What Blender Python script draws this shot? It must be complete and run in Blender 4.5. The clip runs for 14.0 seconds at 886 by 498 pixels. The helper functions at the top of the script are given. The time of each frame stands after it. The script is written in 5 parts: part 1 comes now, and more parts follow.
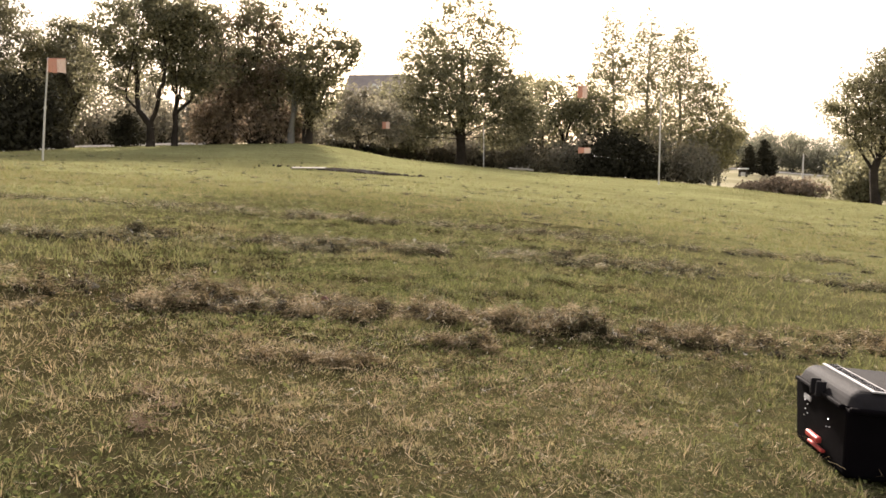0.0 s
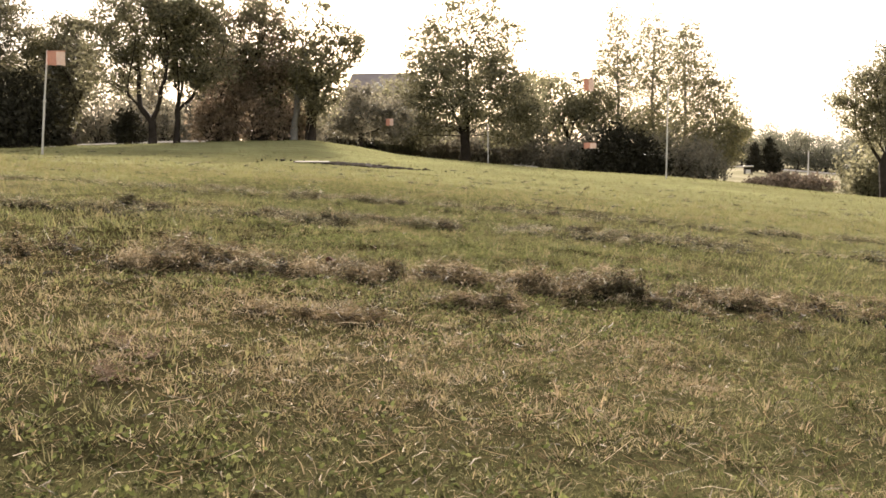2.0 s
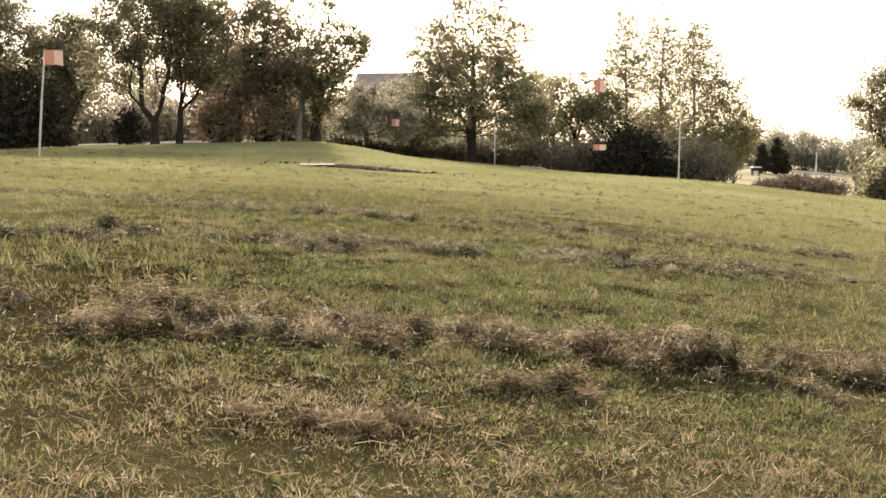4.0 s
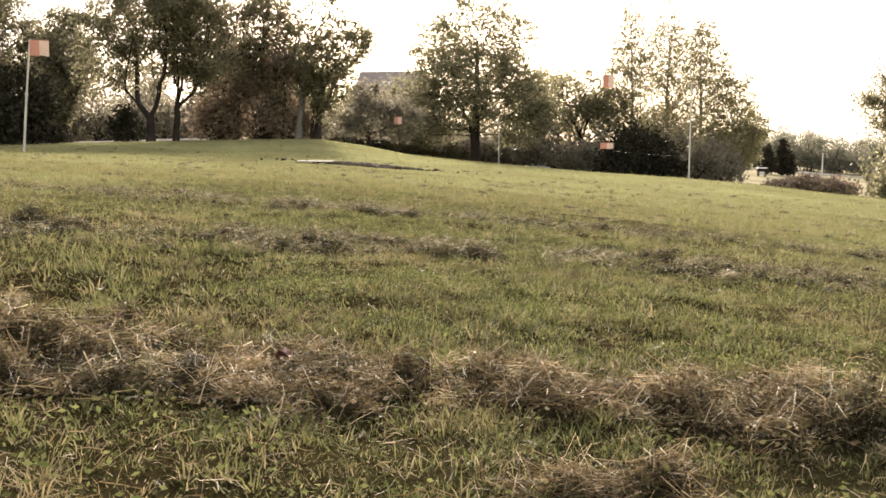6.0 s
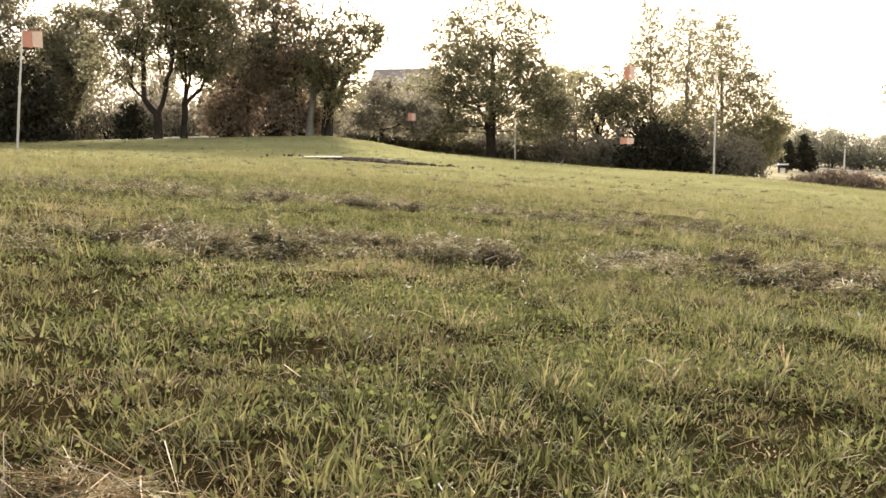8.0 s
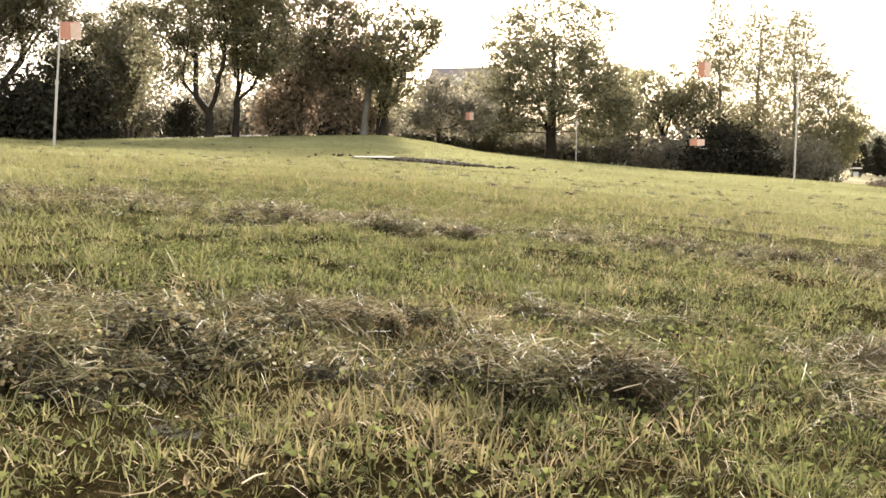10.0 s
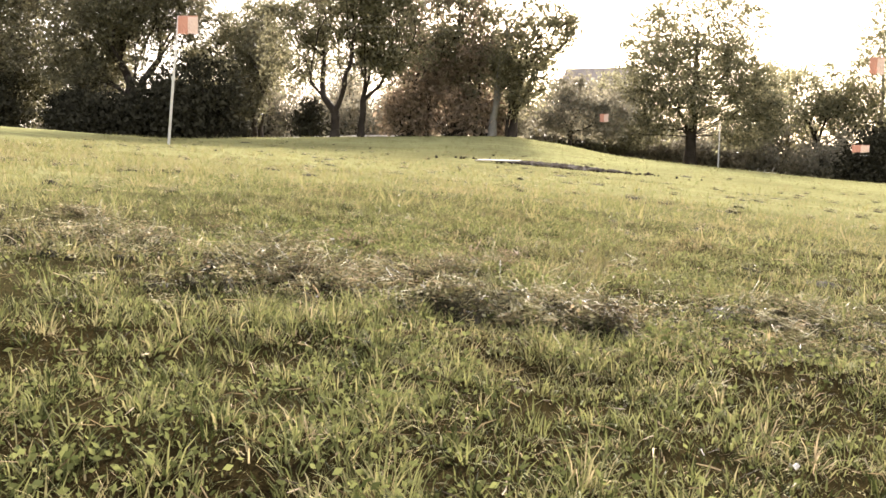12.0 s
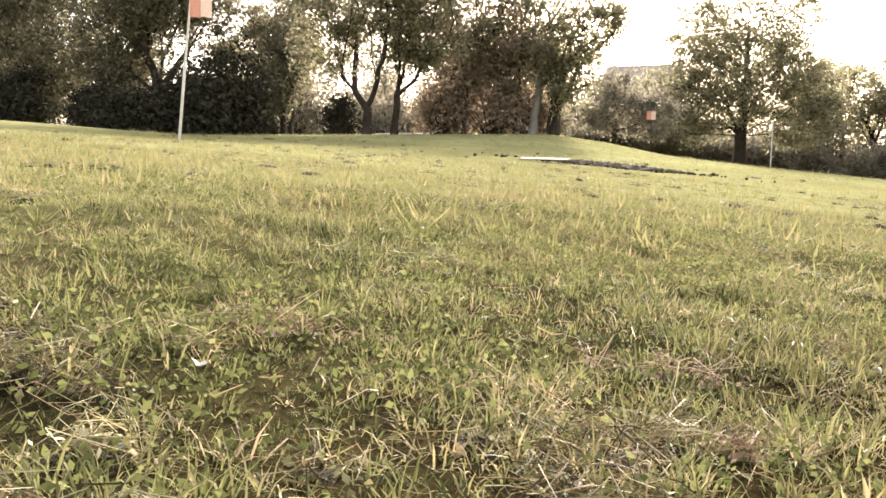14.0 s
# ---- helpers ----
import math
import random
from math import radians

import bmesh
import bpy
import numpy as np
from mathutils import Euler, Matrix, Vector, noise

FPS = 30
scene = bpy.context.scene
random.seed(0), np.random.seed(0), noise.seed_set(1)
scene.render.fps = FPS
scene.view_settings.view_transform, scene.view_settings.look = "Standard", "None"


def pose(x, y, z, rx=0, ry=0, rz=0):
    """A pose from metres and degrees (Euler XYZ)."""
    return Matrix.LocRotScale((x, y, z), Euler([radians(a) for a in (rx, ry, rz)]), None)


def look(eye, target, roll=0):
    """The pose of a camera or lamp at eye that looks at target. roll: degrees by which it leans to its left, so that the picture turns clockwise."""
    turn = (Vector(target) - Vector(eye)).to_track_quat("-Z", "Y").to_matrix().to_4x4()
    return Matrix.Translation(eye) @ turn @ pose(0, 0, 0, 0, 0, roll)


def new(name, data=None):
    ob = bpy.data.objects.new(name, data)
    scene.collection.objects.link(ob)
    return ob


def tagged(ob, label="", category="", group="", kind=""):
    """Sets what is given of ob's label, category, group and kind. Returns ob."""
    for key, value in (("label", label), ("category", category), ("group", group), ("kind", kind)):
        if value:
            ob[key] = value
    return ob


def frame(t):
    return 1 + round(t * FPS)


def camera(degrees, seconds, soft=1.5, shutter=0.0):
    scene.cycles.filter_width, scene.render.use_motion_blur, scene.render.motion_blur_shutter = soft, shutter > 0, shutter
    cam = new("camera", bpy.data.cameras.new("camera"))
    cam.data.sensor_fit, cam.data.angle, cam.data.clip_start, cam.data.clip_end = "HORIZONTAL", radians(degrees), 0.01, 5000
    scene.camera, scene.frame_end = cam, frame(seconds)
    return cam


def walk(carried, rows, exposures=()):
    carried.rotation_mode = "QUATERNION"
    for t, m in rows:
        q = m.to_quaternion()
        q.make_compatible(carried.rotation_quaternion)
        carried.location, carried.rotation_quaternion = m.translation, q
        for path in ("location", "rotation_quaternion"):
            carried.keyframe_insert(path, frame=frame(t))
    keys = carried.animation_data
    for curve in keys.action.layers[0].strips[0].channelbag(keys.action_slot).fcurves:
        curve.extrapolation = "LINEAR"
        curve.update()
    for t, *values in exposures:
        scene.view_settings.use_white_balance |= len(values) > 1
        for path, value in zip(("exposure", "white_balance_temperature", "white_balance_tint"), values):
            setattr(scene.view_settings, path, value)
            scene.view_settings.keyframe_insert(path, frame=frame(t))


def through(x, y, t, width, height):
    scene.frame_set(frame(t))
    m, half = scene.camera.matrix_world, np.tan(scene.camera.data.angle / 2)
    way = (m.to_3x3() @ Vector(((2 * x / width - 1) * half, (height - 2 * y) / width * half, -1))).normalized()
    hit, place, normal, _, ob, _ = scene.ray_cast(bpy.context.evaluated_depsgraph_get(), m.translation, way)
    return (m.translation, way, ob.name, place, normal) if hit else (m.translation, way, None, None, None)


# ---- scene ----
cam = camera(55.0, 14.0, 1.6)
PATH = [
    (0, (0.166, 3.074, 0.695), (-0.081, 5.052, 0.541), 0.52),
    (0.5, (0.158, 3.084, 0.615), (-0.090, 5.062, 0.459), 0.42),
    (1, (0.142, 3.128, 0.521), (-0.109, 5.106, 0.367), 0.22),
    (1.5, (0.106, 3.281, 0.452), (-0.149, 5.259, 0.299), 0.22),
    (2, (0.056, 3.463, 0.461), (-0.200, 5.441, 0.308), 0.22),
    (2.5, (0.009, 3.658, 0.464), (-0.249, 5.635, 0.311), 0.12),
    (3, (-0.049, 3.842, 0.513), (-0.311, 5.819, 0.359), 0.12),
    (3.5, (-0.110, 4.026, 0.581), (-0.374, 6.003, 0.428), 0.22),
    (3.7, (-0.133, 4.102, 0.598), (-0.397, 6.078, 0.444), 0.32),
    (5.8, (-0.301, 5.177, 0.530), (-0.572, 7.153, 0.375), 0.52),
    (6, (-0.310, 5.294, 0.512), (-0.583, 7.270, 0.359), 0.53),
    (6.5, (-0.338, 5.587, 0.472), (-0.613, 7.563, 0.319), 0.53),
    (7, (-0.366, 5.883, 0.439), (-0.644, 7.857, 0.285), 0.53),
    (7.2, (-0.388, 6.004, 0.432), (-0.667, 7.978, 0.276), 0.43),
    (9.3, (-0.575, 7.620, 0.458), (-0.977, 9.573, 0.304), 0.57),
    (9.5, (-0.636, 7.805, 0.472), (-1.051, 9.755, 0.317), 0.68),
    (10, (-0.750, 8.273, 0.498), (-1.190, 10.218, 0.342), 0.79),
    (10.5, (-0.835, 8.718, 0.536), (-1.308, 10.655, 0.379), 0.91),
    (11, (-0.931, 9.172, 0.579), (-1.473, 11.090, 0.422), 1.15),
    (11.5, (-1.021, 9.615, 0.589), (-1.653, 11.506, 0.432), 1.51),
    (12, (-1.143, 10.076, 0.596), (-1.870, 11.932, 0.437), 1.89),
    (12.5, (-1.321, 10.556, 0.629), (-2.127, 12.379, 0.466), 2.26),
    (13, (-1.517, 11.007, 0.668), (-2.338, 12.823, 0.504), 2.47),
    (13.5, (-1.764, 11.530, 0.639), (-2.584, 13.348, 0.476), 2.37),
    (14, (-2.003, 12.062, 0.604), (-2.807, 13.886, 0.442), 2.16),
]
walk(cam, [(t, look(eye, target, roll)) for t, eye, target, roll in PATH],
     [(0, 1.07, 6640, 16), (3.5, 1.23, 6640, 16), (7, 1.32, 6640, 16), (9.3, 1.6, 6480, 13), (11.5, 1.86, 6450, 15), (14, 2.02, 6420, 16.5)])

# ---------------------------------------------------------------- world and sun
world = bpy.data.worlds.new("hazy_sky")
scene.world = world
world.use_nodes = True
wn, wl = world.node_tree.nodes, world.node_tree.links
wn.clear()
SUN_AZ, SUN_EL = -8.0, 25.0            # degrees from +y to the right, and up
sky = wn.new("ShaderNodeTexSky")
sky.sky_type, sky.sun_disc = "NISHITA", False
sky.sun_elevation, sky.sun_rotation = radians(SUN_EL), radians(SUN_AZ)
sky.air_density, sky.dust_density, sky.ozone_density = 1.0, 6.0, 1.0
sky_bg = wn.new("ShaderNodeBackground")
sky_bg.inputs["Strength"].default_value = 0.07
cloud_bg = wn.new("ShaderNodeBackground")
cloud_bg.inputs["Color"].default_value = (1.0, 0.97, 0.92, 1)
cloud_bg.inputs["Strength"].default_value = 0.36
both = wn.new("ShaderNodeAddShader")
out = wn.new("ShaderNodeOutputWorld")
wl.new(sky.outputs[0], sky_bg.inputs["Color"])
wl.new(sky_bg.outputs[0], both.inputs[0])
wl.new(cloud_bg.outputs[0], both.inputs[1])
wl.new(both.outputs[0], out.inputs["Surface"])

sun = new("sun", bpy.data.lights.new("sun", "SUN"))
sun.data.energy, sun.data.angle, sun.data.color = 6.4, radians(4), (1.0, 0.93, 0.82)
a, e = radians(SUN_AZ), radians(SUN_EL)
sun.matrix_world = look((0, 0, 30), (-30 * math.sin(a) * math.cos(e), -30 * math.cos(a) * math.cos(e), 30 - 30 * math.sin(e)))


# ---------------------------------------------------------------- materials
def shader(name):
    m = bpy.data.materials.new(name)
    m.use_nodes = True
    m.node_tree.nodes.clear()
    o = m.node_tree.nodes.new("ShaderNodeOutputMaterial")
    return m, m.node_tree.nodes, m.node_tree.links, o


def noise_node(n, l, scale, detail=4.0, rough=0.6, coord=None):
    t = n.new("ShaderNodeTexNoise")
    t.inputs["Scale"].default_value, t.inputs["Detail"].default_value, t.inputs["Roughness"].default_value = scale, detail, rough
    if coord is not None:
        l.new(coord, t.inputs["Vector"])
    return t.outputs["Fac"]


def ramp_node(n, l, fac, stops):
    r = n.new("ShaderNodeValToRGB")
    while len(r.color_ramp.elements) < len(stops):
        r.color_ramp.elements.new(0.5)
    for el, (p, c) in zip(r.color_ramp.elements, stops):
        el.position, el.color = p, (*c, 1)
    l.new(fac, r.inputs["Fac"])
    return r.outputs["Color"]


def mix_node(n, l, fac, one, two, kind="MIX"):
    m = n.new("ShaderNodeMix")
    m.data_type, m.blend_type = "RGBA", kind
    for slot, v in ((m.inputs["Factor"], fac), (m.inputs[6], one), (m.inputs[7], two)):
        if isinstance(v, (int, float)):
            slot.default_value = v
        elif isinstance(v, tuple):
            slot.default_value = (*v, 1)
        else:
            l.new(v, slot)
    return m.outputs[2]


def math_node(n, l, op, one, two=0.0):
    m = n.new("ShaderNodeMath")
    m.operation = op
    for slot, v in zip(m.inputs, (one, two)):
        if isinstance(v, (int, float)):
            slot.default_value = v
        else:
            l.new(v, slot)
    return m.outputs[0]


def leafy(name, stops, patch=None, patch_scale=0.9, lo=0.45, hi=0.6, through=0.35, rough=0.6, gloss=0.25):
    """A thin leaf: the tint attribute picks the colour, a broad noise brings in dry patches, light passes through."""
    m, n, l, o = shader(name)
    at = n.new("ShaderNodeAttribute")
    at.attribute_name = "tint"
    col = ramp_node(n, l, at.outputs["Fac"], stops)
    geo = n.new("ShaderNodeNewGeometry")
    if patch:
        big = noise_node(n, l, patch_scale, 3.0, 0.6, geo.outputs["Position"])
        spread = n.new("ShaderNodeMapRange")
        spread.inputs[1].default_value, spread.inputs[2].default_value = lo, hi
        spread.inputs[4].default_value = 0.5
        l.new(big, spread.inputs[0])
        col = mix_node(n, l, spread.outputs[0], col, patch)
    p = n.new("ShaderNodeBsdfPrincipled")
    p.inputs["Roughness"].default_value = rough
    p.inputs["Specular IOR Level"].default_value = gloss
    l.new(col, p.inputs["Base Color"])
    t = n.new("ShaderNodeBsdfTranslucent")
    l.new(col, t.inputs["Color"])
    mx = n.new("ShaderNodeMixShader")
    mx.inputs[0].default_value = through
    l.new(p.outputs[0], mx.inputs[1])
    l.new(t.outputs[0], mx.inputs[2])
    l.new(mx.outputs[0], o.inputs["Surface"])
    return m


def solid(name, one, two, scale=8.0, rough=0.7, metal=0.0, bump=0.0, gloss=0.5, fine=None):
    """A solid surface of two colours mixed by noise at two scales, with fine relief."""
    m, n, l, o = shader(name)
    geo = n.new("ShaderNodeTexCoord").outputs["Object"]
    big, small = noise_node(n, l, scale, 4.0, 0.6, geo), noise_node(n, l, fine or scale * 9, 3.0, 0.7, geo)
    fac = math_node(n, l, "ADD", math_node(n, l, "MULTIPLY", big, 0.6), math_node(n, l, "MULTIPLY", small, 0.4))
    col = ramp_node(n, l, fac, ((0.35, one), (0.65, two)))
    p = n.new("ShaderNodeBsdfPrincipled")
    p.inputs["Roughness"].default_value, p.inputs["Metallic"].default_value = rough, metal
    p.inputs["Specular IOR Level"].default_value = gloss
    l.new(col, p.inputs["Base Color"])
    if bump:
        b = n.new("ShaderNodeBump")
        b.inputs["Strength"].default_value, b.inputs["Distance"].default_value = bump, 0.02
        l.new(small, b.inputs["Height"])
        l.new(b.outputs[0], p.inputs["Normal"])
    l.new(p.outputs[0], o.inputs["Surface"])
    return m


def ground_material():
    m, n, l, o = shader("mown_turf")
    pos = n.new("ShaderNodeNewGeometry").outputs["Position"]
    xyz = n.new("ShaderNodeSeparateXYZ")
    l.new(pos, xyz.inputs[0])
    fine = math_node(n, l, "ADD", math_node(n, l, "MULTIPLY", noise_node(n, l, 38.0, 5.0, 0.7, pos), 0.5), math_node(n, l, "MULTIPLY", noise_node(n, l, 210.0, 3.0, 0.7, pos), 0.5))
    stretched = n.new("ShaderNodeMapping")
    stretched.inputs["Scale"].default_value = (0.35, 1.0, 1.0)
    l.new(pos, stretched.inputs["Vector"])
    mid = noise_node(n, l, 1.6, 5.0, 0.65, stretched.outputs[0])
    big = noise_node(n, l, 0.16, 3.0, 0.5, pos)
    # Near-black ground under the walk's grass: shade between blades put into the colour.
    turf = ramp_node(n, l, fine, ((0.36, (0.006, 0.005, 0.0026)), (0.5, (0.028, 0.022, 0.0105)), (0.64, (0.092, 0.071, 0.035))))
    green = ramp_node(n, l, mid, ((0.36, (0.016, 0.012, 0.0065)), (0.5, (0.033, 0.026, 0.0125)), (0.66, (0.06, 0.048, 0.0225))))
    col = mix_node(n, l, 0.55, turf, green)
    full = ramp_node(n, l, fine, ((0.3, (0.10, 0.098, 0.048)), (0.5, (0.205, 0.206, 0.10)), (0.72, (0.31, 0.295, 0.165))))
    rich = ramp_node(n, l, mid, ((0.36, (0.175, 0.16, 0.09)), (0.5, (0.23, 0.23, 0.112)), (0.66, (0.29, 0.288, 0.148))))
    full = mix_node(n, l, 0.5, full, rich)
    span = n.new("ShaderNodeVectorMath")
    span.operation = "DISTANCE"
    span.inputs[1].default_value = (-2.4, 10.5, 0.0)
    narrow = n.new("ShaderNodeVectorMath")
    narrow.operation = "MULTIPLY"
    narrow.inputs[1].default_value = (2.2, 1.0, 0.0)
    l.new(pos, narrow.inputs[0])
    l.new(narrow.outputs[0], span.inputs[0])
    # Mask from the darkened ground near the walk to the plain sward colour.
    lighter = n.new("ShaderNodeMapRange")
    lighter.inputs[1].default_value, lighter.inputs[2].default_value = 3.5, 11.0
    l.new(span.outputs["Value"], lighter.inputs[0])
    col = mix_node(n, l, lighter.outputs[0], col, full)
    broad = ramp_node(n, l, big, ((0.3, (0.75, 0.72, 0.65)), (0.7, (1.1, 1.1, 1.0))))
    col = mix_node(n, l, 1.0, col, broad, "MULTIPLY")
    # pale dry pasture beyond the trees
    far = n.new("ShaderNodeMapRange")
    far.inputs[1].default_value, far.inputs[2].default_value = 88.0, 112.0
    l.new(xyz.outputs["Y"], far.inputs[0])
    pasture = ramp_node(n, l, noise_node(n, l, 0.05, 5.0, 0.7, pos), ((0.35, (0.22, 0.20, 0.12)), (0.65, (0.36, 0.32, 0.22))))
    col = mix_node(n, l, far.outputs[0], col, pasture)
    p = n.new("ShaderNodeBsdfPrincipled")
    p.inputs["Roughness"].default_value, p.inputs["Specular IOR Level"].default_value = 1.0, 0.0
    l.new(col, p.inputs["Base Color"])
    b = n.new("ShaderNodeBump")
    b.inputs["Strength"].default_value, b.inputs["Distance"].default_value = 0.9, 0.05
    l.new(fine, b.inputs["Height"])
    l.new(b.outputs[0], p.inputs["Normal"])
    l.new(p.outputs[0], o.inputs["Surface"])
    return m


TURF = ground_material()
GRASS = leafy("grass_blade", ((0.0, (0.028, 0.033, 0.0095)), (0.4, (0.188, 0.192, 0.07)), (0.7, (0.29, 0.248, 0.12)), (1.0, (0.42, 0.315, 0.19))),
              (0.25, 0.185, 0.10), 1.3, 0.5, 0.68, through=0.33, rough=0.75, gloss=0.05)
CLOVER = leafy("clover_leaf", ((0.0, (0.045, 0.054, 0.0175)), (1.0, (0.185, 0.194, 0.07))), None, through=0.36, rough=0.85, gloss=0.02)
STRAW = leafy("cut_straw", ((0.0, (0.046, 0.0335, 0.0175)), (0.35, (0.163, 0.119, 0.058)), (0.7, (0.365, 0.275, 0.153)), (1.0, (0.60, 0.48, 0.31))),
              None, through=0.2, rough=0.65, gloss=0.1)
DAMP_HAY = leafy("damp_cuttings", ((0.0, (0.032, 0.028, 0.0135)), (0.35, (0.13, 0.118, 0.054)), (0.7, (0.29, 0.263, 0.14)), (1.0, (0.48, 0.44, 0.285))),
                 None, through=0.2, rough=0.65, gloss=0.1)
DEAD_GRASS = leafy("dead_reddish_grass", ((0.0, (0.12, 0.082, 0.05)), (0.5, (0.27, 0.19, 0.125)), (1.0, (0.46, 0.35, 0.24))), None, through=0.2, rough=0.7, gloss=0.05)
BARE_EARTH = solid("bare_reddish_earth", (0.10, 0.07, 0.045), (0.24, 0.165, 0.115), 6.0, 0.95, bump=1.0, gloss=0.1, fine=70.0)
# Dark cuttings, taken near black to put the gaps' shade into the colour.
SHADED_MULCH = solid("shaded_matted_cuttings", (0.008, 0.0068, 0.003), (0.046, 0.038, 0.0155), 6.0, 0.95, bump=1.0, gloss=0.1, fine=70.0)
BARK = solid("grey_brown_bark", (0.018, 0.014, 0.011), (0.055, 0.044, 0.034), 2.0, 0.95, bump=0.8, gloss=0.1, fine=30.0)
PALE_BARK = solid("pale_poplar_bark", (0.12, 0.11, 0.09), (0.26, 0.24, 0.20), 2.0, 0.9, bump=0.5, gloss=0.15, fine=20.0)
OAK_LEAF = leafy("oak_leaves", ((0.0, (0.095, 0.088, 0.05)), (0.6, (0.225, 0.205, 0.117)), (1.0, (0.39, 0.34, 0.205))), None, through=0.55, rough=0.5)
# Darker copy of oak_leaves: the left trees' shade is put into the colour.
SHADED_OAK_LEAF = leafy("shaded_oak_leaves", ((0.0, (0.06, 0.055, 0.031)), (0.6, (0.145, 0.132, 0.075)), (1.0, (0.29, 0.25, 0.15))), None, through=0.5, rough=0.5)
PIN_LEAF = leafy("pin_oak_leaves", ((0.0, (0.12, 0.114, 0.066)), (0.6, (0.27, 0.25, 0.145)), (1.0, (0.44, 0.39, 0.235))), None, through=0.62, rough=0.5)
RUST_LEAF = leafy("browning_leaves", ((0.0, (0.16, 0.125, 0.085)), (0.6, (0.3, 0.23, 0.155)), (1.0, (0.46, 0.34, 0.235))), None, through=0.5, rough=0.6)
POPLAR_LEAF = leafy("poplar_leaves", ((0.0, (0.13, 0.125, 0.0627)), (0.6, (0.26, 0.235, 0.1254)), (1.0, (0.42, 0.36, 0.2166))), None, through=0.6, rough=0.45)
DARK_LEAF = leafy("evergreen_foliage", ((0.0, (0.018, 0.017, 0.0114)), (1.0, (0.065, 0.06, 0.03876))), None, through=0.1, rough=0.9, gloss=0.03)
BRUSH_LEAF = leafy("roadside_brush", ((0.0, (0.13, 0.12, 0.0855)), (1.0, (0.32, 0.28, 0.1938))), None, through=0.55, rough=0.6)
# Foliage colour lightened and greyed to stand in for distance haze.
HAZED_WOOD_LEAF = leafy("hazed_wood_leaves", ((0.0, (0.115, 0.112, 0.078)), (1.0, (0.25, 0.24, 0.168))), None, through=0.55, rough=0.7)
ROAD = solid("pale_gravel_road", (0.42, 0.38, 0.32), (0.56, 0.51, 0.44), 0.4, 0.9, bump=0.3, fine=5.0)
# Far darker than the lid: the shade on the case's sides is in this colour.
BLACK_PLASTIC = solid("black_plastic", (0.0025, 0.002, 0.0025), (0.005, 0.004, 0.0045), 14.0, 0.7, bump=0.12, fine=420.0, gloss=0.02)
LID_PLASTIC = solid("lid_black_plastic", (0.014, 0.0125, 0.0125), (0.025, 0.022, 0.022), 10.0, 0.75, bump=0.15, fine=380.0, gloss=0.08)
STEEL = solid("bright_steel", (0.55, 0.54, 0.52), (0.7, 0.69, 0.66), 12.0, 0.35, metal=1.0)
RED = solid("red_plastic", (0.36, 0.03, 0.025), (0.48, 0.06, 0.05), 12.0, 0.4)
WHITE_EDGE = solid("pale_grey_plastic", (0.34, 0.325, 0.31), (0.45, 0.43, 0.41), 30.0, 0.7)
POLE = solid("galvanised_pole", (0.42, 0.40, 0.36), (0.56, 0.53, 0.48), 3.0, 0.5, metal=0.3)
ORANGE = solid("orange_cloth", (0.50, 0.22, 0.145), (0.58, 0.28, 0.195), 5.0, 0.8)
FADED = solid("faded_orange_cloth", (0.68, 0.47, 0.37), (0.76, 0.56, 0.46), 5.0, 0.8)
WIRE = solid("pale_cord", (0.12, 0.11, 0.09), (0.17, 0.155, 0.13), 3.0, 0.6)
SOIL = solid("bare_soil", (0.016, 0.012, 0.008), (0.05, 0.038, 0.026), 1.2, 0.95, bump=1.0, gloss=0.1, fine=14.0)
PLYWOOD = solid("weathered_plywood", (0.133, 0.117, 0.0858), (0.195, 0.176, 0.129), 2.0, 0.85, bump=0.1, fine=30.0, gloss=0.05)
ROOF = solid("grey_brown_shingle", (0.20, 0.165, 0.145), (0.27, 0.23, 0.2), 1.0, 0.9, bump=0.3, fine=6.0)
SIDING = solid("beige_siding", (0.34, 0.30, 0.25), (0.42, 0.38, 0.32), 0.7, 0.8, fine=5.0)
TRIM = solid("white_trim", (0.66, 0.64, 0.6), (0.76, 0.74, 0.7), 2.0, 0.6)
DRY_LEAF = solid("dry_leaf", (0.10, 0.04, 0.028), (0.18, 0.075, 0.05), 20.0, 0.8)
PALE_LEAF = solid("bleached_leaf", (0.40, 0.36, 0.29), (0.55, 0.51, 0.43), 20.0, 0.7)


# ---------------------------------------------------------------- building helpers
def raw_mesh(name, verts, quads=None, tris=None, mats=(), index=None, tint=None, smooth=False):
    """A mesh from arrays: quads first, then triangles; tint is one number a vertex."""
    me = bpy.data.meshes.new(name)
    verts = np.asarray(verts, np.float32)
    q = np.zeros((0, 4), np.int32) if quads is None else np.asarray(quads, np.int32)
    t = np.zeros((0, 3), np.int32) if tris is None else np.asarray(tris, np.int32)
    me.vertices.add(len(verts))
    me.vertices.foreach_set("co", verts.ravel())
    me.loops.add(q.size + t.size)
    me.loops.foreach_set("vertex_index", np.concatenate([q.ravel(), t.ravel()]))
    me.polygons.add(len(q) + len(t))
    starts = np.concatenate([np.arange(len(q)) * 4, q.size + np.arange(len(t)) * 3]).astype(np.int32)
    me.polygons.foreach_set("loop_start", starts)
    if index is not None:
        me.polygons.foreach_set("material_index", np.asarray(index, np.int32))
    if smooth:
        me.polygons.foreach_set("use_smooth", np.ones(len(q) + len(t), bool))
    if tint is not None:
        at = me.attributes.new("tint", "FLOAT", "POINT")
        at.data.foreach_set("value", np.asarray(tint, np.float32))
    me.update(calc_edges=True)
    me.validate()
    for m in mats:
        me.materials.append(m)
    return me


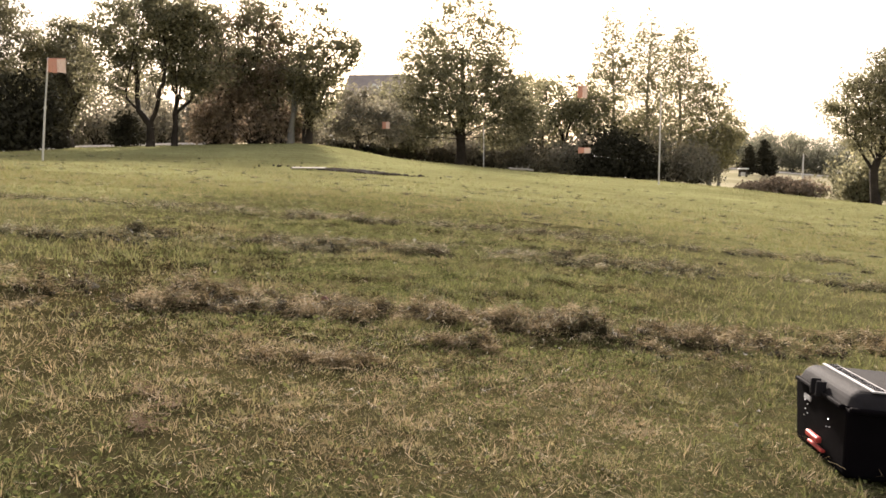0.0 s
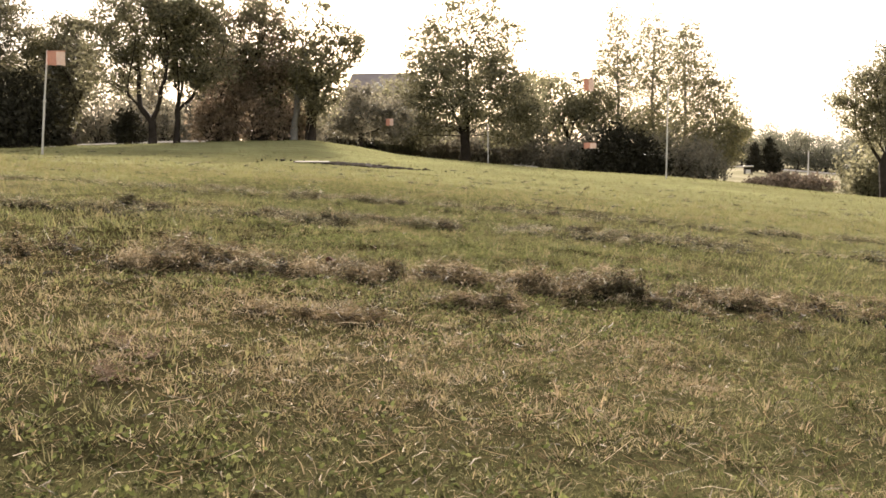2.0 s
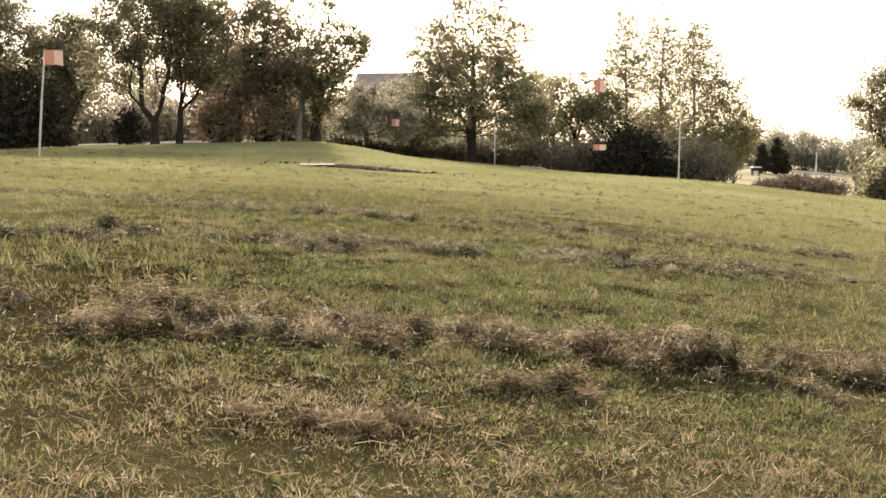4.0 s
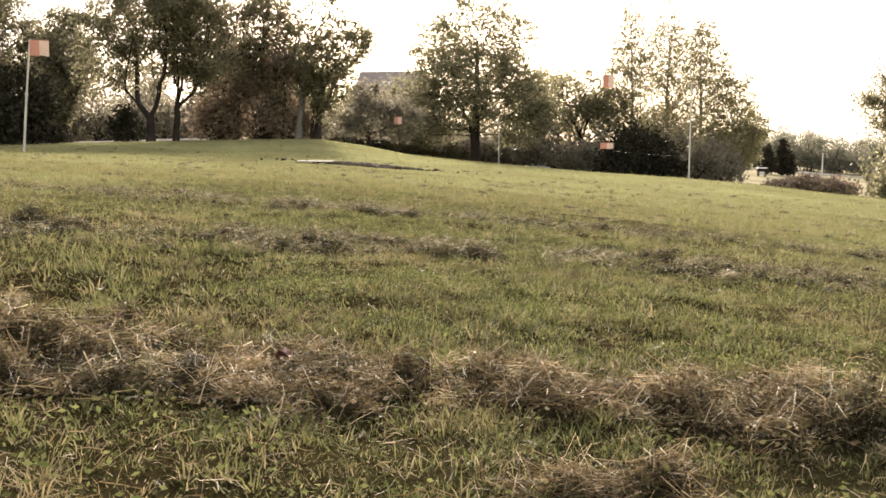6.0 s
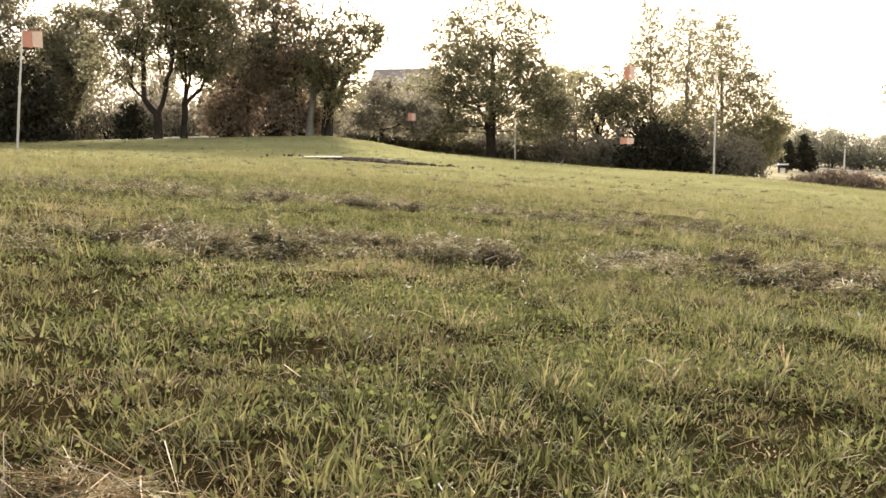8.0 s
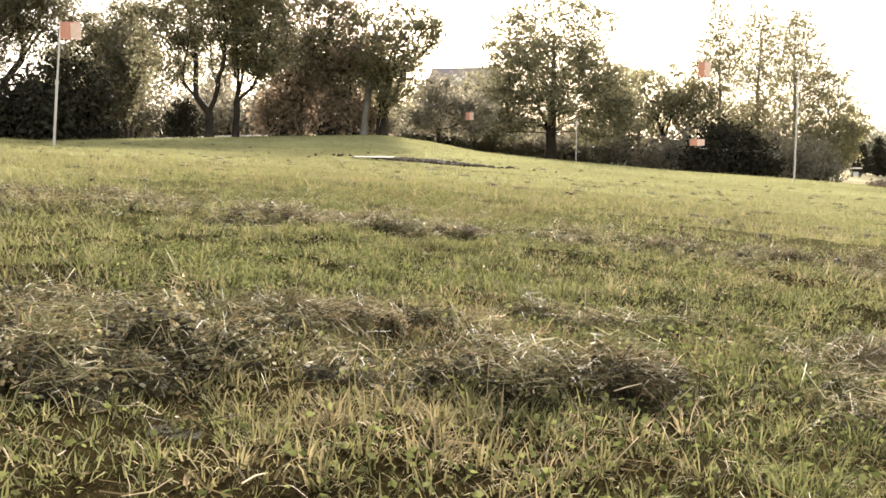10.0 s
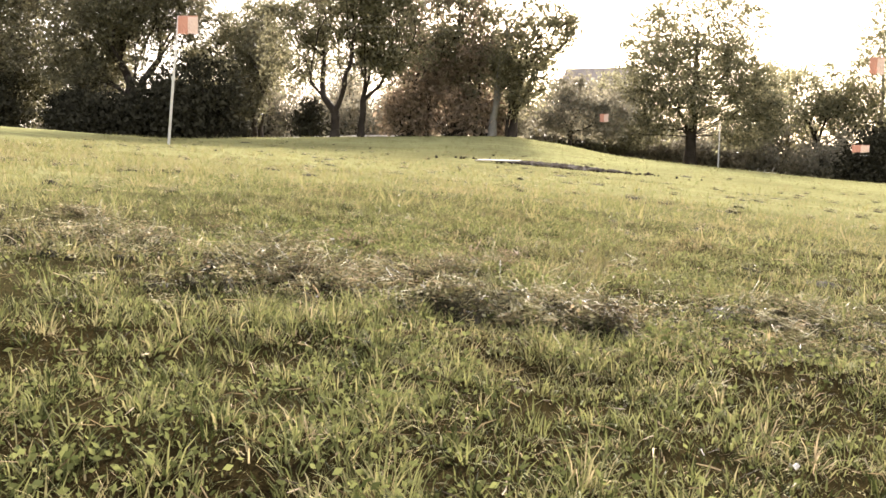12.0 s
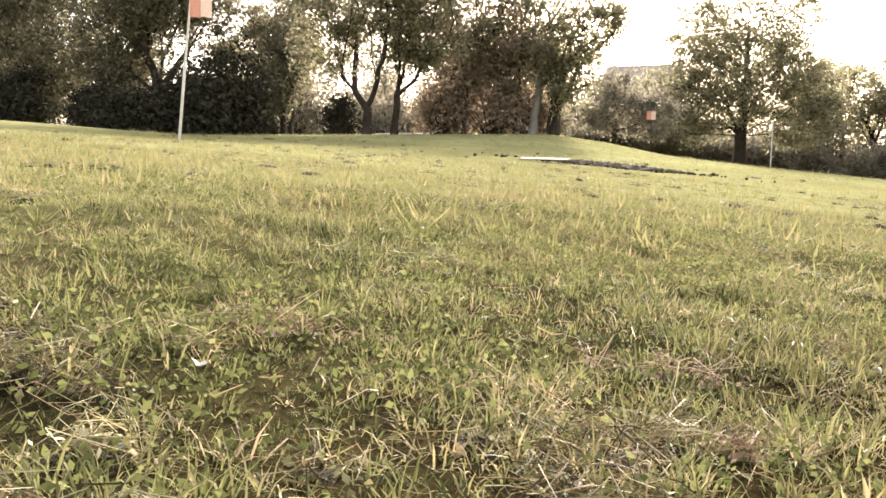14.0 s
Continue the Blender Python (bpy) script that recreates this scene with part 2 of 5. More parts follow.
def part(name, bm, material, parent, label=""):
    """Links a bmesh as one mesh object under a thing or a part."""
    me = bpy.data.meshes.new(name)
    bm.to_mesh(me)
    bm.free()
    me.materials.append(material)
    ob = new(name, me)
    ob.parent = parent
    if label:
        ob["label"] = label
    return ob


def rounded_box(sx, sy, sz, x=0, y=0, z=0, bevel=0.01, steps=2, turn=None):
    bm = bmesh.new()
    bmesh.ops.create_cube(bm, size=1)
    bmesh.ops.scale(bm, vec=(sx, sy, sz), verts=bm.verts)
    if bevel:
        bmesh.ops.bevel(bm, geom=bm.edges[:], offset=min(bevel, 0.49 * min(sx, sy, sz)), segments=steps, affect="EDGES", profile=0.5)
    if turn is not None:
        bmesh.ops.transform(bm, matrix=turn, verts=bm.verts)
    bmesh.ops.translate(bm, vec=(x, y, z), verts=bm.verts)
    return bm


def tubes(segs, sides=6):
    """Tapered tubes for rows of (start, end, radius, radius): vertices and quads."""
    s = np.array([[*p, *q, a, b] for p, q, a, b in segs], float)
    p, q, ra, rb = s[:, 0:3], s[:, 3:6], s[:, 6], s[:, 7]
    d = q - p
    d /= np.linalg.norm(d, axis=1)[:, None] + 1e-9
    ref = np.where(np.abs(d[:, 2:3]) > 0.9, [[1.0, 0, 0]], [[0, 0, 1.0]])
    u = np.cross(d, ref)
    u /= np.linalg.norm(u, axis=1)[:, None]
    v = np.cross(d, u)
    ang = np.arange(sides) * 2 * np.pi / sides
    ring = u[:, None] * np.cos(ang)[None, :, None] + v[:, None] * np.sin(ang)[None, :, None]
    low, high = p[:, None] + ring * ra[:, None, None], q[:, None] + ring * rb[:, None, None]
    verts = np.concatenate([low, high], 1).reshape(-1, 3)
    k = np.arange(sides)
    face = np.stack([k, (k + 1) % sides, (k + 1) % sides + sides, k + sides], 1)
    quads = (np.arange(len(s)) * 2 * sides)[:, None, None] + face[None]
    return verts, quads.reshape(-1, 4)


def leaf_quads(centres, size, rng, flat=0.0):
    """A rhombic, slightly folded leaf at each centre, turned at random."""
    n = len(centres)
    a = rng.normal(size=(n, 3))
    a[:, 2] *= 1 - flat
    a /= np.linalg.norm(a, axis=1)[:, None]
    b = np.cross(a, rng.normal(size=(n, 3)) * (1, 1, 1 - flat))
    b /= np.linalg.norm(b, axis=1)[:, None] + 1e-9
    s = size * rng.uniform(0.55, 1.45, (n, 1))
    verts = np.stack([centres + a * s * 0.6, centres + b * s * 0.36, centres - a * s * 0.6, centres - b * s * 0.36], 1).reshape(-1, 3)
    return verts, np.arange(4 * n).reshape(-1, 4)


def leaf_tris(centres, size, rng):
    """A small pointed leaf at each centre, turned at random."""
    n = len(centres)
    a = rng.normal(size=(n, 3))
    a /= np.linalg.norm(a, axis=1)[:, None]
    b = np.cross(a, rng.normal(size=(n, 3)))
    b /= np.linalg.norm(b, axis=1)[:, None] + 1e-9
    s = size * rng.uniform(0.6, 1.5, (n, 1))
    verts = np.stack([centres + a * s * 0.7, centres - a * s * 0.4 + b * s * 0.42, centres - a * s * 0.4 - b * s * 0.42], 1).reshape(-1, 3)
    return verts, np.arange(3 * n).reshape(-1, 3)


# ---------------------------------------------------------------- the lie of the land
EDGE_AZ = np.array([-90, -50, -34.5, -30.6, -26.2, -21.5, -16.5, -13.5, -10.4, -6.1, 0.9, 7.0, 11.0, 15.1, 20.0, 35, 90])
EDGE_UP = np.array([-0.03, -0.028, -0.0181, -0.0059, 0.0037, 0.0132, 0.0225, 0.0205, 0.0144, 0.0131, 0.0125, 0.0144, 0.0141, 0.011, 0.0086, 0.004, 0.0])


def smooth(a, b, v):
    t = np.clip((v - a) / (b - a), 0, 1)
    return t * t * (3 - 2 * t)


GRAIN = np.random.default_rng(77).uniform(0, 1, (64, 64))


def value_noise(x, y, cell):
    gx, gy = x / cell, y / cell
    ix, iy = np.floor(gx).astype(int), np.floor(gy).astype(int)
    fx, fy = gx - ix, gy - iy
    fx, fy = fx * fx * (3 - 2 * fx), fy * fy * (3 - 2 * fy)
    a, b = GRAIN[ix % 64, iy % 64], GRAIN[(ix + 1) % 64, iy % 64]
    c, d = GRAIN[ix % 64, (iy + 1) % 64], GRAIN[(ix + 1) % 64, (iy + 1) % 64]
    return (a + (b - a) * fx) * (1 - fy) + (c + (d - c) * fx) * fy


def hummocks(x, y):
    """Hand-sized humps of the sward round the walk."""
    fade = 1 - smooth(7.0, 10.5, np.hypot(x + 0.6, y - 9.0))
    u, w = x * 0.8 + y * 0.6, y * 0.8 - x * 0.6
    return fade * 0.05 * (0.5 * value_noise(x, y, 0.23) + 0.5 * value_noise(u, w, 0.37) - 0.5)


def lie(x, y):
    """The height of the field: a gentle rise ahead, a crest by the trees, a valley and a far pasture."""
    x, y = np.asarray(x, float), np.asarray(y, float)
    near = -0.17 + 0.0215 * np.maximum(y, -20) - 0.03 * np.clip(-x - 4, 0, 14)
    r = np.hypot(x - 0.1, y - 3.07)
    az = np.degrees(np.arctan2(x - 0.1, y - 3.07))
    far = 0.70 + np.interp(az, EDGE_AZ, EDGE_UP) * np.minimum(r, 110)
    far += np.clip(r - 110, 0, 260) * (0.004 + 0.058 * smooth(6, 12, az))
    front = 1 - smooth(80, 115, np.abs(az))
    w = smooth(24, 50, r) * front
    bumps = 0.012 * np.sin(1.7 * x + 0.6 * y) * np.sin(1.3 * y - 0.4 * x) + 0.007 * np.sin(4.1 * x - 1.1 * y + 1) * np.sin(3.3 * y + 0.7 * x)
    return near * (1 - w) + far * w + bumps * np.clip(1 - r / 60, 0, 1) + hummocks(x, y)


SLOPE = math.radians(4.5)              # the hillside falls away to the right


def ground_z(x, y):
    x = np.asarray(x, float)
    z, c, s = 0.0, math.cos(SLOPE), math.sin(SLOPE)
    for _ in range(3):
        z = (lie(x * c - z * s, y) - np.clip(x, -90, 130) * s) / c
    return z


def gz(x, y):
    return float(ground_z(x, y))


def build_ground():
    rings = np.concatenate([np.linspace(0, 7.5, 116)[1:], np.linspace(7.5, 14, 24)[1:], 14 * np.geomspace(1, 110, 60)[1:]])
    ang = np.linspace(0, 2 * np.pi, 381)[:-1]
    rr, aa = np.meshgrid(rings, ang, indexing="ij")
    x, y = -0.6 + rr * np.sin(aa), 9 + rr * np.cos(aa)
    verts = np.stack([x, y, ground_z(x, y)], -1).reshape(-1, 3)
    verts = np.concatenate([verts, [[-0.6, 9, gz(-0.6, 9)]]])
    n, k = len(ang), np.arange(len(ang))
    j = (k + 1) % n
    quads = np.concatenate([np.stack([i * n + k, (i + 1) * n + k, (i + 1) * n + j, i * n + j], 1) for i in range(len(rings) - 1)])
    tris = np.stack([np.full(n, len(verts) - 1), k, j], 1)
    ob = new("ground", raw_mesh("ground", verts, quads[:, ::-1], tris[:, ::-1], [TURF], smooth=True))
    return tagged(ob, "gently rising mown grass field with dry patches", "ground", kind="structure")


# ---------------------------------------------------------------- trees and shrubs
def branching(rng, trunk, ends, trunk_r):
    """Wood from the ground to every end: each end joins the nearest limb, and limbs thicken by what they carry."""
    pos, parent, run = [np.array(trunk[0], float)], [-1], [0.0]
    for p in trunk[1:]:
        p = np.array(p, float)
        run.append(run[-1] + np.linalg.norm(p - pos[-1]))
        parent.append(len(pos) - 1)
        pos.append(p)
    first = max(1, len(trunk) - 3) if len(trunk) < 6 else 2
    carried = [0.0] * len(pos)
    fork = pos[-1]
    for p in sorted(ends, key=lambda e: np.linalg.norm(e - fork)):
        q = np.array(pos[first:])
        d = np.linalg.norm(q - p, axis=1)
        k = first + int(np.argmin(d + 0.7 * np.array(run[first:]) + 0.9 * np.maximum(0, q[:, 2] - p[2])))
        at, gap = pos[k], np.linalg.norm(p - pos[k])
        arch = np.array([0, 0, rng.uniform(-0.04, 0.1)]) * gap + rng.normal(size=3) * 0.03 * gap
        for f in (0.33, 0.67, 1.0):
            parent.append(k if f < 0.5 else len(pos) - 1)
            run.append(run[k] + gap * f)
            carried.append(0.0)
            pos.append(at + (p - at) * f + arch * (4 * f * (1 - f)))
        carried[-1] = 1.0
    for i in range(len(pos) - 1, 0, -1):
        carried[parent[i]] += carried[i]
    rad = trunk_r * (np.array(carried) / max(carried)) ** 0.62
    rad = np.maximum(rad, 0.011)
    rad[0] *= 1.45
    return [(pos[parent[i]], pos[i], rad[parent[i]] if i < len(trunk) else min(rad[parent[i]], rad[i] * 1.3), rad[i]) for i in range(1, len(pos))]


def tree(name, label, x, y, trunk_r, fork, lobes, leaves, leaf, wood, foliage, seed, clump=0.5, loose_share=0.4):
    """A tree: a trunk up to its fork, limbs that reach into every lobe of the crown, and leaves in uneven clumps.
    lobes: rows of (sideways, up, half width, half height, fullness) from the foot."""
    rng = np.random.default_rng(seed)
    root = new(name)
    root.location = (x, y, gz(x, y))
    tagged(root, label, "tree")
    ends, weight = [], []
    wide = max(l[2] for l in lobes)
    for dx, up, rx, rz, full in lobes:
        ry = 0.4 * rx + 0.4 * wide
        n = max(4, int(0.62 * full ** 0.6 * rx * ry * rz / clump ** 3))
        d = rng.normal(size=(n, 3))
        d /= np.linalg.norm(d, axis=1)[:, None]
        d *= 1.08 * rng.uniform(0.05, 1.0, (n, 1)) ** 0.45
        ends.append(np.stack([dx + d[:, 0] * rx, d[:, 1] * ry, up + d[:, 2] * rz], 1))
        weight.append(full * rx * rz / n * np.exp(rng.normal(0, 0.55, n)))
    ends, weight = np.concatenate(ends), np.concatenate(weight)
    keep = ends[:, 2] > 0.25
    ends, weight = ends[keep], weight[keep]
    fx, fz = fork
    steps = (0.3, 0.6, 0.85, 1.0) if fz < 6 else (0.13, 0.2, 0.3, 0.42, 0.56, 0.7, 0.85, 1.0)
    bend = rng.normal(0, 0.03 * min(fz, 4), (len(steps), 2))
    trunk = [(0, 0, -0.25)] + [(fx * f + bend[i, 0] * f * (1 - f) * 3, bend[i, 1] * f, fz * f) for i, f in enumerate(steps)]
    segs = branching(rng, trunk, ends, trunk_r)
    for e in ends:                                     # twigs inside the clumps
        for _ in range(3):
            tip = e + rng.normal(size=3) * clump * (0.8, 0.8, 0.6)
            segs.append((e, tip, 0.013, 0.006))
    v, q = tubes(segs, 5)
    ob = new("trunk", raw_mesh("trunk", v, q, mats=[wood], smooth=True))
    ob.parent = root
    # most leaves gather on the clumps, the rest spread thinly through the lobes
    loose = int(leaves * loose_share)
    own = rng.choice(len(ends), leaves - loose, p=weight / weight.sum())
    r = clump * rng.uniform(0.25, 1.35, len(own))
    c = ends[own] + rng.normal(size=(len(own), 3)).clip(-1.9, 1.9) * r[:, None] * (0.95, 0.95, 0.65)
    shade = rng.normal(0, 0.12, len(ends))[own]
    lob = np.array(lobes)
    lob = lob[rng.choice(len(lob), loose, p=(w := lob[:, 4] * lob[:, 2] * lob[:, 3]) / w.sum())]
    d = rng.normal(size=(loose, 3))
    d *= (rng.uniform(0, 1, loose) ** 0.42 * 1.12 / np.linalg.norm(d, axis=1))[:, None]
    spread = np.stack([lob[:, 0] + d[:, 0] * lob[:, 2], d[:, 1] * (0.4 * lob[:, 2] + 0.4 * wide), lob[:, 1] + d[:, 2] * lob[:, 3]], 1)
    ripple = np.sin(spread[:, 0] * 3.1 / clump + seed) * np.sin(spread[:, 1] * 2.7 / clump) * np.sin(spread[:, 2] * 3.7 / clump + 1)
    keep = rng.uniform(-0.75, 0.6, loose) < ripple
    c, shade = np.concatenate([c, spread[keep]]), np.concatenate([shade, 0.1 * ripple[keep]])
    above = c[:, 2] > 0.08
    c, shade = c[above], shade[above]
    v, t = leaf_tris(c, leaf, rng)
    crown = new("crown", raw_mesh("crown", v, None, t, mats=[foliage], tint=np.repeat(np.clip(rng.normal(0.42, 0.2, len(c)) + shade, 0, 1), 3)))
    crown.parent = root
    return root


def plain_lobes(rng, height, radius, low=0.2):
    """The crown of an ordinary rounded tree as four overlapping lobes."""
    h = height
    return [(rng.uniform(-0.2, 0.2) * radius, h * 0.8, radius * 0.6, h * 0.2, 0.8), (-0.35 * radius, h * (0.4 + low / 2), radius * 0.65, h * 0.24, 0.9),
            (0.4 * radius, h * (0.45 + low / 2), radius * 0.6, h * 0.22, 0.9), (0.0, h * (low + 0.16), radius * 0.85, h * 0.16, 0.7)]


def shrub(label, x, y, width, height, leaves, leaf, foliage, seed, depth=None, name="shrub", z=None):
    """A dense bush: many stems from the ground and leaves in uneven clumps."""
    rng = np.random.default_rng(seed)
    depth = depth or width
    leaves, leaf = int(leaves * 1.15), leaf * 0.82
    root = new(name)
    root.location = (x, y, gz(x, y) if z is None else z)
    tagged(root, label, "shrub")
    n = 42
    a = rng.uniform(0, 2 * np.pi, n)
    rr = np.sqrt(rng.uniform(0, 1, n))
    hz = height * np.sqrt(np.clip(1 - rr ** 2 * 0.85, 0, 1)) * rng.uniform(0.35, 0.97, n)
    centres = np.stack([np.cos(a) * rr * width * 0.45, np.sin(a) * rr * depth * 0.45, hz], 1)
    segs = [((c[0] * 0.25, c[1] * 0.25, -0.1), (c[0] * 0.7, c[1] * 0.7, c[2] * 0.6), 0.035, 0.02) for c in centres]
    segs += [((c[0] * 0.7, c[1] * 0.7, c[2] * 0.6), tuple(c), 0.02, 0.008) for c in centres]
    v, q = tubes(segs, 5)
    st = new("wood", raw_mesh("wood", v, q, mats=[BARK], smooth=True))
    st.parent = root
    k = rng.integers(0, n, leaves)
    c = centres[k] + rng.normal(size=(leaves, 3)) * np.array([width, depth, height]) * 0.1
    fill = rng.uniform(0, 1, leaves) < 0.35
    c[fill, 2] *= rng.uniform(0.1, 1, fill.sum())
    c = c[c[:, 2] > 0.03]
    v, t = leaf_tris(c, leaf * 1.1, rng)
    cr = new("foliage", raw_mesh("foliage", v, None, t, mats=[foliage], tint=np.repeat(np.clip(rng.normal(0.45, 0.25, len(c)), 0, 1), 3)))
    cr.parent = root
    return root


# ---------------------------------------------------------------- turf
def wedge(rng, n, y0, y1, power=1.0):
    """Random places in the stretch of field that opens ahead of the walk."""
    y = y0 + (y1 - y0) * rng.uniform(0, 1, n) ** power
    left, right = -1.3 - 0.72 * (y - 4.0), 1.6 + 0.55 * (y - 4.0)
    return left + (right - left) * rng.uniform(0, 1, n), y


def middle(y):
    """The line of field that the walk passes over and then looks along."""
    return np.where(y < 12, 0.15 - 0.022 * np.clip(y - 3, 0, 20) ** 2, -1.63 - 0.4 * (y - 12))


def corridor(rng, n):
    y = 4.3 + 12.2 * rng.uniform(0, 1, n)
    return middle(y) + rng.normal(0, 1.05, n).clip(-2.6, 2.6), y


def patchy(x, y):
    """Zero to one: how lush the turf is."""
    v = np.sin(1.9 * x + 0.7 * y + 0.5) * np.sin(1.4 * y - 0.8 * x) + 0.6 * np.sin(4.3 * x - 2.2 * y) * np.sin(3.7 * y + 1.9 * x + 2) + 0.4 * np.sin(9.1 * x + 3) * np.sin(8.3 * y + 1)
    return np.clip(0.55 + 0.33 * v - 0.55 * np.exp(-((y - 5.3) / 1.2) ** 2) * (1 - 0.7 * smooth(-0.1, 0.9, x)) + 0.34 * smooth(7.2, 8.6, y), 0, 1)


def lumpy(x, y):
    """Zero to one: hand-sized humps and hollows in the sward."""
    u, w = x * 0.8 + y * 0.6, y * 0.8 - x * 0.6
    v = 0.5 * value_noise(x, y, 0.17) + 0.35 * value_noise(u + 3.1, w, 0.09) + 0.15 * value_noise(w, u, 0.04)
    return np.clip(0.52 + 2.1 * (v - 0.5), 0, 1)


def blades(name, label, root, az, tilt, height, width, rng, tint, segments=2):
    """Bent grass blades from their roots, headings, tilts and heights."""
    n = len(root)
    turn = az + rng.normal(0, 0.5, n)
    side = np.stack([-np.sin(turn), np.cos(turn), np.zeros(n)], 1) * (width * rng.uniform(0.6, 1.3, n))[:, None] * 0.5
    ahead = np.stack([np.cos(az), np.sin(az)], 1)
    mid = root + np.concatenate([ahead * (height * np.sin(tilt) * 0.55)[:, None], (height * np.cos(tilt) * 0.55)[:, None]], 1)
    droop = np.clip(tilt * 1.6 + 0.15, 0, 1.75)
    tip = mid + np.concatenate([ahead * (height * np.sin(droop) * 0.5)[:, None], (height * np.cos(droop) * 0.5)[:, None]], 1)
    if segments == 2:
        verts = np.stack([root - side, root + side, mid + side * 0.9, mid - side * 0.9, tip], 1).reshape(-1, 3)
        k = np.arange(n)[:, None] * 5
        quads, tris, per = k + np.array([[0, 1, 2, 3]]), k + np.array([[3, 2, 4]]), 5
    else:
        verts = np.stack([root - side, root + side, tip], 1).reshape(-1, 3)
        quads, tris, per = None, np.arange(3 * n).reshape(-1, 3), 3
    ob = new(name, raw_mesh(name, verts, quads, tris, [GRASS], tint=np.repeat(np.clip(tint, 0, 1), per)))
    return tagged(ob, label, "grass", kind="stuff")


def on_soil(x, y):
    return (((x + 6.7) / 2.0) ** 2 + ((y - 31.7) / 0.6) ** 2 < 1) | ((np.abs(x + 8.05) < 0.7) & (np.abs(y - 30.5) < 0.9))


def under_hay(x, y, rng):
    """Which places lie under a raked row, where little grass comes through."""
    hidden = np.zeros(len(x), bool)
    for _, line, width, _, _, _, _, _, more in HAY:
        lx, ly = np.array(line).T
        near = np.abs(y - np.interp(x, lx, ly)) < width * rng.uniform(0.2, 0.4, len(x))
        cover = 0.1 + 0.6 * more.get("base", 0.42)
        hidden |= near & (x > lx[0]) & (x < lx[-1]) & (rng.uniform(0, 1, len(x)) < cover)
    return hidden


def tufts(name, label, x, y, count, spread, tall, width, rng, segments, vary=1.0, shift=0.0):
    """Tufts of blades that fan out from their middles; each tuft has its own height, colour and slant."""
    hump = lumpy(x, y)
    free = ~under_hay(x, y, rng)
    if segments == 2:
        free &= rng.uniform(0, 1, len(x)) < 0.7 + 0.6 * hump
    hump = hump[free]
    x, y = x[free], y[free]
    lush = patchy(x, y)
    k = np.repeat(np.arange(len(x)), count)
    n = len(k)
    dry = rng.uniform(0, 1, len(x)) < 0.07 + 0.36 * (1 - lush) ** 1.3 + 0.26 * (1 - smooth(6.0, 7.0, y))
    size = np.where(dry, 0.65, 0.55 + 0.45 * lush) * rng.uniform(0.6, 1.5, len(x)) * (0.72 + 0.75 * hump)
    tone = np.where(dry, rng.normal(0.72, 0.16, len(x)) + 0.04 * (1 - smooth(6.0, 7.0, y)), rng.normal(0.36, 0.2, len(x)) + 0.15 * (0.5 - lush))
    # The hump term darkens blades in hollows: shade put into the tint.
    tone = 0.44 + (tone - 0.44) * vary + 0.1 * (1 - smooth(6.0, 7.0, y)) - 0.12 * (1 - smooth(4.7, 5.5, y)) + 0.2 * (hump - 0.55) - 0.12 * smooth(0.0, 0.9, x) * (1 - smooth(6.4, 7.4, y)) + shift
    az = rng.uniform(0, 2 * np.pi, n)
    out = np.abs(rng.normal(0, spread, n))
    bx, by = x[k] + out * np.cos(az), y[k] + out * np.sin(az)
    lay = np.where(dry, 0.95, 0.5)[k]
    tilt = np.clip(np.abs(rng.normal(0, 0.45, n)) + lay * rng.uniform(0.2, 1.0, n), 0, 1.45)
    root = np.stack([bx, by, ground_z(bx, by) - 0.004], 1)
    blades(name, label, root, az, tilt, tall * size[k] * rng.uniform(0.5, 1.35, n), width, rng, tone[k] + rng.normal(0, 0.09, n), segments)


